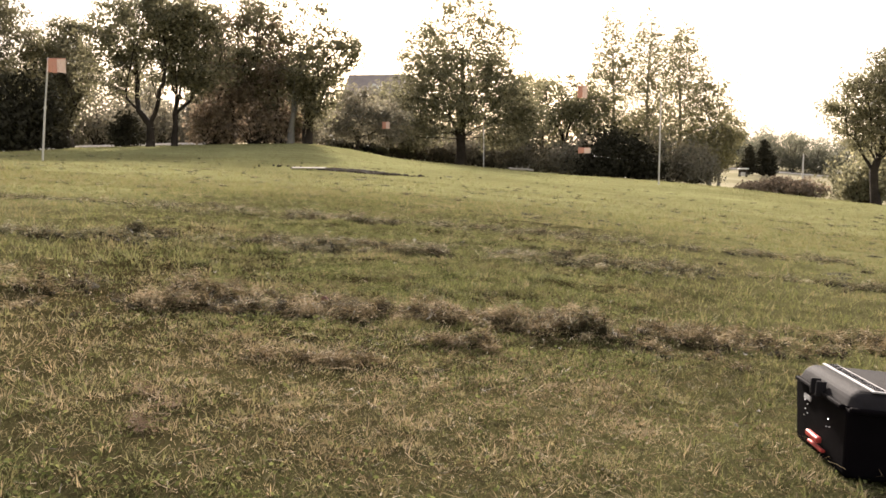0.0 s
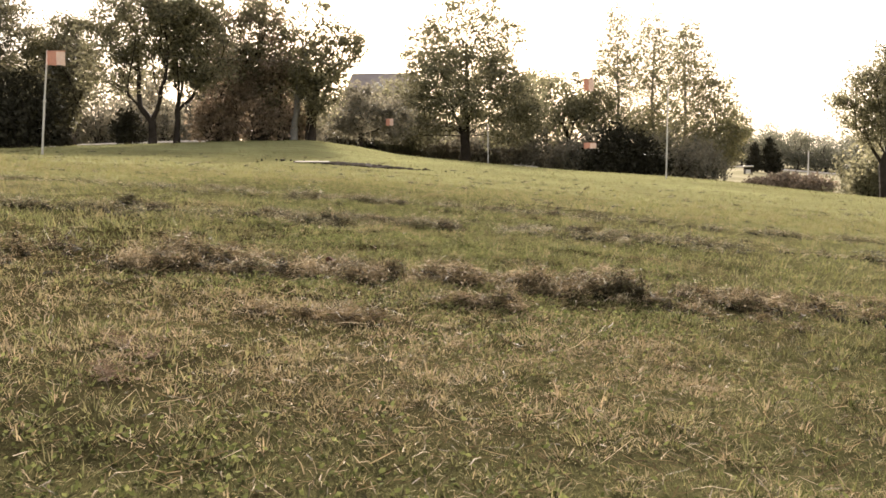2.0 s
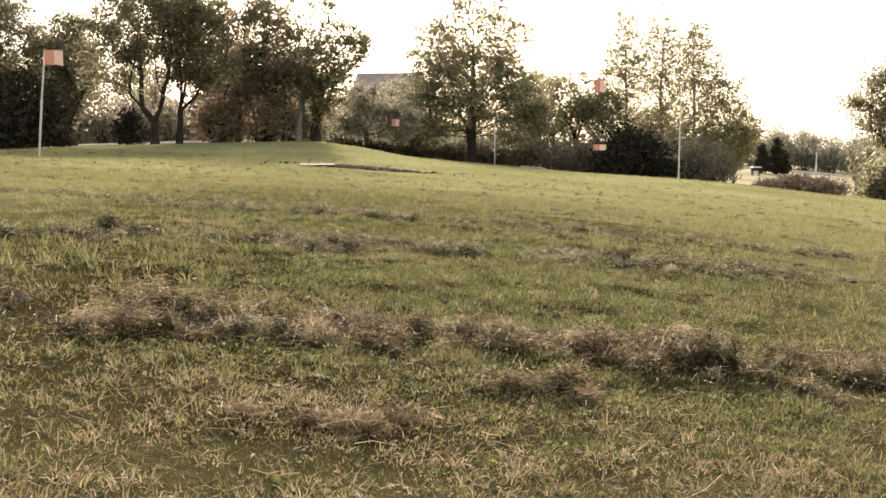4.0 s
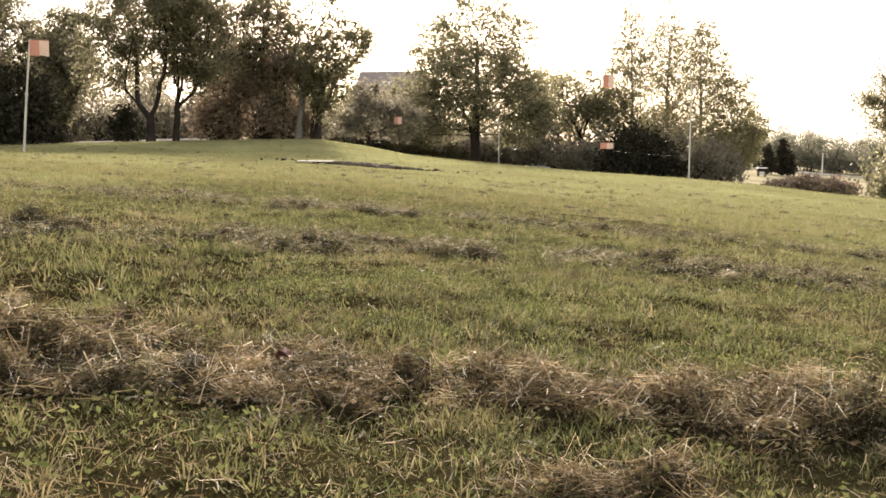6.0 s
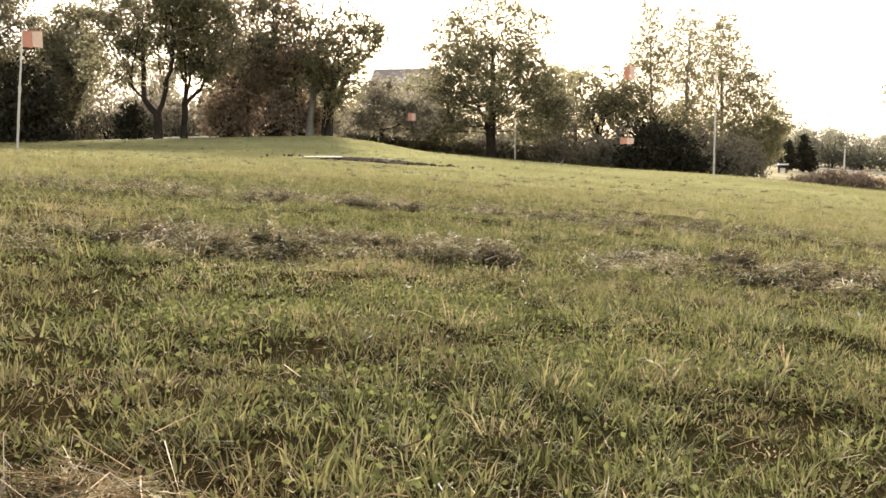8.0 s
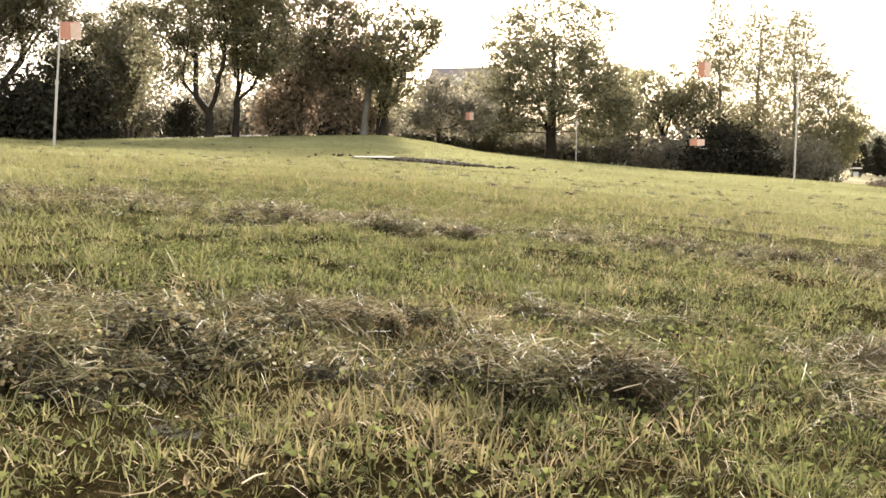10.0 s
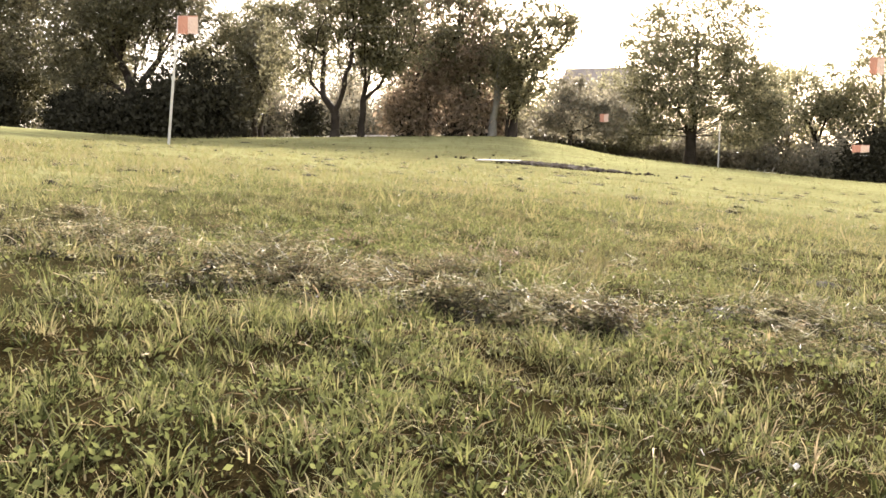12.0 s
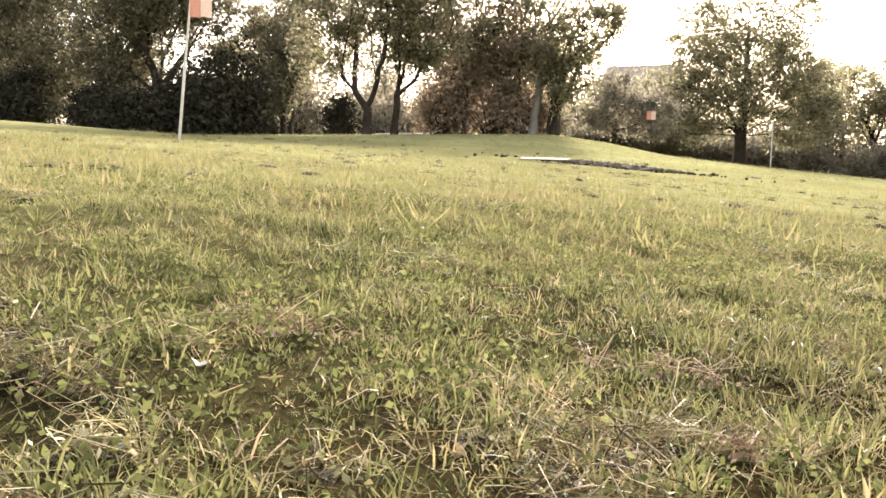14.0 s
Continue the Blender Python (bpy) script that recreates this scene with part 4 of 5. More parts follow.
def far_shelter(x, y):
    z = gz(x, y)
    s = tagged(new("shelter"), "small open roadside shelter with a pale roof", "shelter")
    s.location = (x, y, z)
    for i in (-1, 1):
        for j in (-1, 1):
            part("post", rounded_box(0.14, 0.14, 1.3, i * 0.55, j * 0.45, 0.65, 0.02, 1), BARK, s)
    part("roof", rounded_box(1.5, 1.3, 0.2, 0, 0, 1.38, 0.05, 1), TRIM, s)
    part("back_panel", rounded_box(1.0, 0.06, 0.6, 0, 0.45, 0.5, 0.01, 1), TRIM, s)
    return s


def utility_pole(x, y, height):
    z = gz(x, y)
    root = tagged(new("utility_pole"), "pale wooden utility pole with a crossarm by a far road", "pole")
    root.location = (x, y, z)
    v, q = tubes([((0, 0, -0.4), (0, 0, height * 0.5), 0.16, 0.14), ((0, 0, height * 0.5), (0, 0, height), 0.14, 0.11)], 10)
    ob = new("shaft", raw_mesh("shaft", v, q, mats=[POLE], smooth=True))
    ob.parent = root
    arm = part("crossarm", rounded_box(1.6, 0.12, 0.12, 0, 0.1, height - 0.4, 0.02, 1), BARK, root)
    for i in (-0.7, 0.0, 0.7):
        part("insulator", rounded_box(0.09, 0.09, 0.14, i, 0.1, height - 0.27, 0.03, 2), TRIM, arm)
    return root


def gravel_road(label, x0, x1, y0, y1, width):
    """A pale gravel road laid over the lie of the land."""
    n = 40
    f = np.linspace(0, 1, n)
    x, y = x0 + (x1 - x0) * f, y0 + (y1 - y0) * f + 1.2 * np.sin(f * 5)
    cross = np.array([-0.5, -0.4, 0.4, 0.5]) * width
    xx, yy = np.repeat(x[:, None], 4, 1), y[:, None] + cross[None]
    zz = ground_z(xx, yy) + np.array([-0.05, 0.14, 0.14, -0.05])[None]
    i = np.arange(n - 1)[:, None] * 4 + np.arange(3)[None]
    quads = np.stack([i, i + 4, i + 5, i + 1], -1).reshape(-1, 4)
    ob = new("road", raw_mesh("road", np.stack([xx, yy, zz], -1).reshape(-1, 3), quads, mats=[ROAD], smooth=True))
    return tagged(ob, label, "road", kind="structure")


def fallen_log(x, y, length, turn):
    """A bleached log with broken limb stubs, lying where the field ends."""
    root = tagged(new("fallen_log"), "bleached fallen log with broken stubs at the field's edge", "log")
    a = radians(turn)
    dx, dy = math.cos(a), math.sin(a)
    pts = [(dx * f * length, dy * f * length, gz(x + dx * f * length, y + dy * f * length) - gz(x, y) + 0.12 + 0.04 * math.sin(6 * f)) for f in (-0.5, -0.25, 0.0, 0.25, 0.5)]
    rad = (0.11, 0.1, 0.09, 0.08, 0.06)
    v, q = tubes([(pts[i], pts[i + 1], rad[i], rad[i + 1]) for i in range(4)], 9)
    ob = new("trunk", raw_mesh("trunk", v, q, mats=[ROAD], smooth=True))
    ob.parent = root
    for i, (k, ln) in enumerate(((1, 0.5), (2, 0.35), (3, 0.6))):
        p = pts[k]
        v, q = tubes([(p, (p[0] + 0.3 * ln, p[1] - 0.4 * ln, p[2] + ln * 0.7), 0.05, 0.025)], 6)
        st = new("stub", raw_mesh("stub", v, q, mats=[ROAD], smooth=True))
        st.parent = root
    root.location = (x, y, gz(x, y))
    return root


def soil_patch(x, y, sx, sy):
    """A ragged spread of dug soil with loose clods round it."""
    rng = np.random.default_rng(5)
    n, m = 90, 26
    u, v = np.meshgrid(np.linspace(-1, 1, n), np.linspace(-1, 1, m), indexing="ij")
    xx, yy = x + u * sx / 2, y + v * sy / 2
    edge = 0.35 * np.sin(xx * 3.7) * np.sin(yy * 5.1 + 1) + 0.3 * np.sin(xx * 9.3 + 2) * np.sin(yy * 11.0) + rng.uniform(-0.25, 0.25, u.shape)
    heap = np.clip(1 - u ** 2 - v ** 2 + edge * 0.9, 0, 1.2)
    zz = ground_z(xx, yy) - 0.04 + 0.15 * heap ** 0.7 * (0.55 + 0.45 * rng.uniform(0, 1, u.shape))
    i = np.arange(n - 1)[:, None] * m + np.arange(m - 1)[None]
    quads = np.stack([i, i + m, i + m + 1, i + 1], -1).reshape(-1, 4)
    verts = np.stack([xx, yy, zz], -1).reshape(-1, 3)
    k = 260
    px, py = x + rng.normal(0, 0.3, k) * sx, y + rng.normal(0, 0.3, k) * sy
    r = rng.uniform(0.02, 0.06, k)
    corner = np.array([[1, 0, 0], [0, 1, 0], [-1, 0, 0], [0, -1, 0], [0, 0, 1], [0, 0, -1]], float)
    clod = np.stack([px, py, ground_z(px, py) + 0.02], 1)[:, None] + corner[None] * r[:, None, None] * rng.uniform(0.6, 1.3, (k, 6, 1))
    faces = np.array([[0, 1, 4], [1, 2, 4], [2, 3, 4], [3, 0, 4], [1, 0, 5], [2, 1, 5], [3, 2, 5], [0, 3, 5]])
    tris = (np.arange(k)[:, None, None] * 6 + faces[None]).reshape(-1, 3) + len(verts)
    ob = new("soil_patch", raw_mesh("soil_patch", np.concatenate([verts, clod.reshape(-1, 3)]), quads, tris, mats=[SOIL]))
    return tagged(ob, "ragged low patch of bare dark soil in the grass", "soil", kind="stuff")


def board(x, y, turn):
    b = rounded_box(1.15, 0.42, 0.022, 0, 0, 0, 0.004, 1)
    me = bpy.data.meshes.new("board")
    b.to_mesh(me)
    b.free()
    me.materials.append(PLYWOOD)
    ob = tagged(new("board", me), "pale weathered board lying tilted beside bare soil", "board")
    # Tilted and lifted off the ground to fit the low camera's view.
    ob.matrix_world = pose(x, y, gz(x, y) + 0.075, 6, 0, turn)
    return ob


def fallen_leaf(label, x, y, lift, size, mat, seed):
    rng = random.Random(seed)
    bm = bmesh.new()
    ring = []
    for k in range(10):
        a = k * math.tau / 10
        r = size * (0.5 if k % 2 else 0.36) * rng.uniform(0.85, 1.15)
        ring.append(bm.verts.new((r * math.cos(a), 0.62 * r * math.sin(a), size * 0.18 * math.cos(2 * a))))
    top = bm.verts.new((0, 0, -size * 0.05))
    for k in range(10):
        bm.faces.new((ring[k], ring[(k + 1) % 10], top))
    ext = bmesh.ops.extrude_face_region(bm, geom=bm.faces[:])
    bmesh.ops.translate(bm, vec=(0, 0, 0.0015), verts=[g for g in ext["geom"] if isinstance(g, bmesh.types.BMVert)])
    me = bpy.data.meshes.new("fallen_leaf")
    bm.to_mesh(me)
    bm.free()
    me.materials.append(mat)
    ob = tagged(new("fallen_leaf", me), label, "leaf")
    ob.matrix_world = pose(x, y, gz(x, y) + lift, rng.uniform(-25, 25), rng.uniform(-25, 25), rng.uniform(0, 360))
    return ob


# ---------------------------------------------------------------- the place, built
NEAR_TUFTS, SIDE_TUFTS, FAR_TUFTS = 21000, 24000, 18000
# label, line, width, height, stems, seed, fullness, clumps, and the rest
HAY = [
    ("thick raked row of matted brown cut grass", [(-2.3, 6.95), (-1.9, 6.95), (-1.4, 7.15), (-0.9, 7.12), (-0.5, 7.22), (0.2, 7.28), (0.65, 7.36), (1.05, 7.48), (1.7, 7.6), (2.8, 7.85)],
     0.62, 0.065, 29000, 1, 1.0, [(0.22, 7.12, 1.3), (-1.6, 7.0, 0.9), (-1.1, 7.0, 0.5), (0.85, 7.3, 0.6), (-0.5, 7.05, 0.4)], dict(base=0.6, damp=0.12)),
    ("faint end of a raked row", [(-4.5, 8.0), (-3.2, 7.5), (-2.2, 7.05)], 0.4, 0.03, 1500, 12, 0.3, [], dict(base=0.08, damp=0.5)),
    ("raked row of cut grass with dark clumps", [(-5.5, 8.0), (-4, 8.5), (-3.2, 8.9), (-2.6, 9.3), (-1.9, 9.5), (-1.25, 9.85), (-0.8, 9.95), (-0.35, 10.05), (0.45, 10.3), (1.0, 10.45), (2.4, 10.6), (4.5, 10.9)],
     0.54, 0.07, 25000, 2, 1.0, [(-1.9, 9.6, 0.4), (-0.8, 9.8, 0.5), (1.0, 9.8, 0.4), (0.3, 9.7, 0.3)], dict(base=0.62, damp=0.75, green=0.8)),
    ("flattened strip of loose cut grass", [(-2.4, 9.85), (-1.6, 10.1), (-1.0, 10.55), (-0.4, 10.65), (0.2, 10.7)], 0.36, 0.04, 6500, 9, 0.8, [(-1.6, 10.3, 0.4), (-1.0, 10.4, 0.5)], dict(base=0.35, damp=0.8, green=0.8)),
    ("low flattened row of pale cut grass", [(-6.5, 11.9), (-4.5, 12.05), (-3.4, 12.15), (-2.8, 12.25), (-2.3, 12.3), (-1.8, 12.35), (-1.35, 12.55), (-0.9, 12.85), (-0.4, 13.05), (0.4, 13.1), (1.6, 13.0), (3.5, 13.0)],
     0.9, 0.055, 32000, 3, 1.0, [(-3.3, 12.5, 0.4), (-3.0, 12.5, 0.4), (-2.6, 12.6, 0.5), (-2.2, 12.6, 0.55), (-1.8, 12.6, 0.5), (-1.35, 12.7, 0.4), (-0.7, 12.9, 0.45), (-0.3, 12.9, 0.2), (0.5, 12.8, 0.6), (1.1, 12.7, 0.4)], dict(base=0.34, green=1.0, fresh=0.3, damp=0.8)),
    ("loose strewn strip of pale cut grass", [(-3.9, 12.65), (-2.9, 12.8), (-2.1, 12.95)], 0.6, 0.022, 2400, 19, 0.5, [], dict(base=0.16, green=0.6, fresh=0.3, damp=0.7)),
    ("thin broken row of cut grass clumps", [(-9, 15.6), (-5, 15.9), (-2.1, 16.2), (0, 16.0), (3, 15.8), (8, 16.2)], 0.35, 0.055, 3500, 4, 0.5, [], dict(base=0.14, damp=0.7)),
    ("thin broken row of cut grass clumps", [(-12, 19.0), (-5, 19.4), (0, 19.2), (5, 19.0), (11, 19.4)], 0.35, 0.06, 3000, 5, 0.45, [], dict(base=0.12, damp=0.7)),
    ("thin broken row of cut grass clumps", [(-14, 23.2), (-5, 23.0), (2, 22.8), (8, 23.0), (14, 23.4)], 0.35, 0.045, 2000, 6, 0.25, [], dict(base=0.1, damp=0.7)),
    ("thin broken row of cut grass clumps", [(-12, 27.5), (-4, 27.2), (4, 27.0), (14, 27.5)], 0.35, 0.045, 1500, 7, 0.2, [], dict(base=0.08, damp=0.7)),
    ("short raked heap of brown cut grass", [(-0.85, 6.2), (-0.62, 6.22), (-0.38, 6.27)], 0.15, 0.04, 1400, 17, 1.0, [], dict(base=0.9)),
    ("small green heap of cut grass", [(-0.4, 6.72), (-0.2, 6.7), (-0.02, 6.74)], 0.2, 0.06, 1600, 18, 1.0, [], dict(base=0.9, fresh=0.6)),
]
# worn spots with dead reddish grass
for i, (x, y, w) in enumerate(((-1.0, 5.36, 0.2), (-0.83, 5.14, 0.22), (-2.09, 13.94, 0.26), (-2.29, 13.54, 0.24), (-2.86, 14.6, 0.3), (-2.13, 13.06, 0.16), (-2.92, 13.19, 0.2))):
    HAY.append(("small worn spot with dead reddish grass", [(x - w / 2, y - 0.02), (x, y), (x + w / 2, y + 0.02)], 0.14, 0.008, 110, 70 + i, 0.6, [], dict(base=0.35, heart=BARE_EARTH, stalk=DEAD_GRASS, green=0.3, fresh=0.4)))
# dark heaps where the rake let go
for i, (x, y, w, h) in enumerate(((0.24, 7.14, 0.34, 0.2), (0.3, 7.22, 0.3, 0.18), (-1.42, 6.98, 0.5, 0.13), (-1.2, 7.02, 0.3, 0.1), (-1.8, 9.4, 0.4, 0.11), (-0.76, 9.86, 0.3, 0.11), (0.8, 7.42, 0.3, 0.07), (-0.9, 7.15, 0.3, 0.06), (-0.2, 10.5, 0.3, 0.075), (0.22, 10.55, 0.3, 0.08), (0.75, 10.5, 0.34, 0.08), (1.3, 10.52, 0.4, 0.085),
                                  (-2.85, 9.35, 0.4, 0.075), (-2.15, 9.6, 0.36, 0.07), (-1.4, 10.2, 0.4, 0.07), (-0.95, 9.95, 0.34, 0.08), (-0.6, 13.0, 0.32, 0.07), (0.1, 13.05, 0.3, 0.06), (-2.3, 12.2, 0.4, 0.07), (-1.7, 12.3, 0.36, 0.07))):
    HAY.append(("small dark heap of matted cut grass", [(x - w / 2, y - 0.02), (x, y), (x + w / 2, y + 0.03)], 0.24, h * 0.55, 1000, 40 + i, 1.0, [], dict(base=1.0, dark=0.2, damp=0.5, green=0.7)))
build_ground()
build_turf()
loose_straw()
thatch()
strewn_clumps()

for row in HAY:
    windrow(*row[:-1], **row[-1])

hard_case(0.972, 5.99, -0.135, 3.0)

marker_pole("tall thin pale metal pole leaning a little in the grass", (-14.64, 26.5, gz(-14.64, 26.5)), (-14.36, 26.5, 4.2), 0.028)
marker_pole("tall thin pale metal pole at the field's edge", (5.09, 43.0, gz(5.09, 43.0)), (5.08, 43.0, 4.86), 0.032)
marker_pole("thin pale metal pole in front of a spreading tree", (-5.19, 72.0, gz(-5.19, 72)), (-5.23, 72.0, 5.2), 0.04)
cord("pale cord strung between two poles", (-14.36, 26.5, 4.16), (5.08, 43.0, 4.84), -0.18, 0.0035)
cord("pale cord strung from a tree to the far pole", (-13.5, 50.4, 5.0), (-5.23, 72, 4.9), 0.3, 0.0035)
cord("low pale cord strung across the field's edge", (-5.2, 72, 4.0), (5.08, 43, 1.75), 0.1, 0.0013)
marker_flag("orange cloth marker flag at the top of a pole", -14.08, 26.48, 4.19, 0.5, 0.4, 10, 1)
marker_flag("orange cloth marker flag hanging from a cord", 1.45, 40.0, 4.86, 0.42, 0.5, 8, 2)
marker_flag("small faded orange marker flag on a cord", -10.68, 58.9, 4.7, 0.5, 0.44, -5, 3)
marker_flag("orange cloth marker flag on a low cord", 2.0, 51.0, 2.72, 0.68, 0.3, 5, 4)

soil_patch(-6.5, 31.8, 4.0, 1.0)
board(-7.88, 30.95, 3)
fallen_log(-2.3, 76.5, 2.3, -25)

# trees along the far edge of the field
tree("oak_tree", "dark leafy tree with a forking trunk at the field's edge", -19.86, 44, 0.2, (0.02, 1.13), [(-0.19, 6.3, 2.4, 2.4, 1.0), (-1.86, 4.59, 1.49, 1.64, 1.0), (-2.55, 3.05, 0.96, 1.05, 0.7), (0.67, 3.87, 1.33, 1.18, 0.3), (-0.99, 3.04, 1.04, 0.9, 0.5), (1.44, 6.35, 1.46, 1.6, 1.0)],
     20800, 0.124, BARK, OAK_LEAF, 1, 0.42)
tree("oak_tree", "dark leafy tree with a straight trunk close beside another", -19.04, 45, 0.15, (0.12, 1.87), [(1.2, 5.3, 1.79, 1.9, 1.0), (0.13, 4.15, 1.2, 1.35, 0.35), (1.78, 3.85, 1.19, 1.19, 0.8), (0.56, 2.58, 0.9, 0.75, 0.25), (1.5, 6.6, 1.2, 1.0, 0.7)],
     14500, 0.124, BARK, OAK_LEAF, 2, 0.42)
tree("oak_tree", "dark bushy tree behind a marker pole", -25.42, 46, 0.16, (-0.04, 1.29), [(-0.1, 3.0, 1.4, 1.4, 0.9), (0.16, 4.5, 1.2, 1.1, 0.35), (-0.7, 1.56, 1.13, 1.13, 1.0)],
     9100, 0.124, BARK, SHADED_OAK_LEAF, 3, 0.42)
tree("oak_tree", "light green tree with gaps in its crown", -27.07, 49, 0.18, (-0.06, 2.4), [(-0.36, 5.89, 1.8, 1.5, 0.7), (-2.1, 5.11, 1.4, 1.4, 0.6), (0.09, 4.2, 1.53, 1.2, 0.8), (-3.4, 3.8, 1.3, 1.4, 0.7)],
     21000, 0.124, BARK, OAK_LEAF, 4, 0.42)
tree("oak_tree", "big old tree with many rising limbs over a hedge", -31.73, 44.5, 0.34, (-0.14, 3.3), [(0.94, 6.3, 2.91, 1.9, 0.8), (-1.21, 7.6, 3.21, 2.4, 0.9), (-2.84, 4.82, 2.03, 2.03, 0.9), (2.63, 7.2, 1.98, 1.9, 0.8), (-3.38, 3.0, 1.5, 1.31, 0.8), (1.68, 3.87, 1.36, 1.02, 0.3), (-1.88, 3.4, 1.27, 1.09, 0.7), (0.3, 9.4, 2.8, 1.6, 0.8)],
     58600, 0.132, BARK, SHADED_OAK_LEAF, 5, 0.5)
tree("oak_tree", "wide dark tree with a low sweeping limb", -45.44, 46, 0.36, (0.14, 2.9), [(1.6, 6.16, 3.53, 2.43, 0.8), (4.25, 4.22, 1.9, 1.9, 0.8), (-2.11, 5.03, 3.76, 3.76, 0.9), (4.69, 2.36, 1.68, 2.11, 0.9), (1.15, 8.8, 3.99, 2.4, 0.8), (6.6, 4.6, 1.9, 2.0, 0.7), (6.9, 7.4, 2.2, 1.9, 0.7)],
     63600, 0.162, BARK, SHADED_OAK_LEAF, 6, 0.6)
tree("oak_tree", "wide dark tree at the end of the hedge", -53.5, 50, 0.36, (0.2, 3.2), plain_lobes(random.Random(7), 10.5, 5.5, 0.2), 17000, 0.18, BARK, SHADED_OAK_LEAF, 7, 0.75)
CLUMP = "slim dark tree in a close clump"
tree("ash_tree", "slim tree with a brownish crown in a close clump", -18.72, 50, 0.17, (0.13, 2.55), [(0.04, 3.19, 1.4, 2.0, 1.0), (0.57, 6.02, 1.49, 1.65, 0.8), (-0.48, 1.6, 1.0, 1.17, 0.9)], 7300, 0.129, BARK, RUST_LEAF, 20, 0.42)
tree("ash_tree", CLUMP, -18.42, 50.6, 0.18, (0.27, 3.22), [(1.81, 6.6, 1.82, 2.1, 0.7), (1.46, 4.49, 1.67, 1.5, 0.8), (1.5, 7.8, 1.0, 0.9, 0.5)], 7800, 0.129, BARK, OAK_LEAF, 21, 0.42)
tree("ash_tree", "slim tree with a brownish crown in a close clump", -16.73, 51, 0.17, (0.19, 2.59), [(0.36, 3.23, 1.68, 2.01, 0.9), (1.22, 5.31, 1.5, 1.66, 0.55), (0.23, 7.55, 0.83, 0.83, 0.5)], 6800, 0.129, BARK, RUST_LEAF, 22, 0.42)
tree("ash_tree", "slim tree with a thin airy top in a close clump", -14.52, 50.2, 0.19, (0.25, 3.23), [(0.75, 6.5, 1.5, 1.7, 0.5), (0.25, 4.17, 1.47, 1.8, 0.9), (2.37, 6.8, 0.96, 0.9, 0.3)], 6200, 0.129, PALE_BARK, OAK_LEAF, 23, 0.42)
tree("ash_tree", "dark tree leaning out from the end of a clump", -13.59, 50.6, 0.21, (0.11, 2.3), [(1.82, 5.1, 1.45, 1.15, 0.9), (0.67, 3.5, 1.57, 1.47, 0.9), (0.5, 1.91, 1.15, 0.98, 0.8), (2.95, 5.21, 0.6, 0.5, 0.7)], 8500, 0.129, BARK, OAK_LEAF, 24, 0.42)
for i, (dx, dy) in enumerate(((0.9, -0.4), (2.7, 0.2), (3.5, -0.3), (4.9, 0.3))):
    tree("ash_tree", "young thin-stemmed tree among thicker trunks", -18.72 + dx, 50.2 + dy, 0.1, (0.1, 2.4), [(0.1, 3.6, 0.8, 1.3, 0.9), (0.2, 2.0, 0.8, 0.9, 0.5)], 3100, 0.129, BARK, (RUST_LEAF, OAK_LEAF)[i % 2], 26 + i, 0.4)
tree("ash_tree", "low hazy green tree behind the clump", -13.4, 62, 0.13, (0.1, 1.4), [(0.0, 2.8, 1.4, 1.7, 0.9), (1.7, 2.0, 1.6, 1.4, 0.9), (-1.0, 1.7, 1.1, 1.1, 0.7)], 9500, 0.153, BARK, BRUSH_LEAF, 31, 0.5)
tree("ash_tree", "low hazy green tree before a house", -15.8, 72, 0.13, (0.1, 1.6), [(0.0, 3.0, 1.8, 1.8, 0.9), (1.9, 2.6, 1.7, 1.6, 0.9), (-1.6, 2.2, 1.4, 1.4, 0.8)], 9500, 0.171, BARK, BRUSH_LEAF, 32, 0.6)
tree("pin_oak_tree", "big spreading tree with a stout trunk and drooping low limbs", -7.7, 78, 0.42, (0.1, 11.5), [(0.1, 13.2, 3.0, 3.4, 0.45), (-3.0, 9.8, 2.7, 2.8, 0.65), (3.1, 10.2, 2.4, 2.8, 0.55), (-0.3, 7.4, 4.9, 2.6, 1.0), (-4.9, 5.4, 2.8, 2.3, 1.0), (4.4, 5.4, 2.5, 2.2, 1.0), (0.0, 4.6, 4.2, 1.5, 1.0), (-4.4, 2.7, 2.4, 1.4, 1.2), (3.8, 2.7, 2.2, 1.3, 1.1), (-6.6, 2.8, 1.4, 1.6, 1.1), (-2.0, 2.6, 1.4, 0.9, 0.7), (5.6, 3.8, 1.3, 1.5, 0.9)],
     76000, 0.165, BARK, PIN_LEAF, 40, 0.55, 0.5)
tree("ash_tree", "sparse sunlit tree behind a pole", -0.36, 90, 0.2, (-0.34, 3.4), [(-1.0, 8.2, 2.6, 2.2, 0.45), (-2.4, 5.7, 2.4, 2.3, 0.6), (0.49, 3.96, 1.68, 1.68, 0.6), (-3.2, 8.2, 1.6, 1.6, 0.4)], 11700, 0.198, BARK, POPLAR_LEAF, 42, 0.65, 0.6)
tree("ash_tree", "small tree with a dark bare trunk in the brush", 1.01, 86, 0.3, (0.5, 2.7), [(0.66, 7.14, 2.76, 2.1, 0.8), (0.44, 4.9, 2.4, 1.7, 0.8), (2.57, 5.26, 1.85, 1.85, 0.8)], 10400, 0.189, BARK, PIN_LEAF, 41, 0.62, 0.55)
POPLAR = "tall thin-crowned poplar with sparse yellowing leaves"
tree("poplar_tree", POPLAR, 6.1, 86, 0.2, (-0.2, 12.5), [(-0.3, 14.2, 1.4, 2.3, 0.3), (-0.4, 11.4, 2.2, 2.4, 0.4), (-0.47, 8.7, 2.5, 2.4, 0.5), (-1.46, 5.88, 2.64, 2.11, 0.6), (1.21, 4.28, 2.36, 2.1, 0.6)], 22000, 0.155, PALE_BARK, POPLAR_LEAF, 50, 0.4, 0.72)
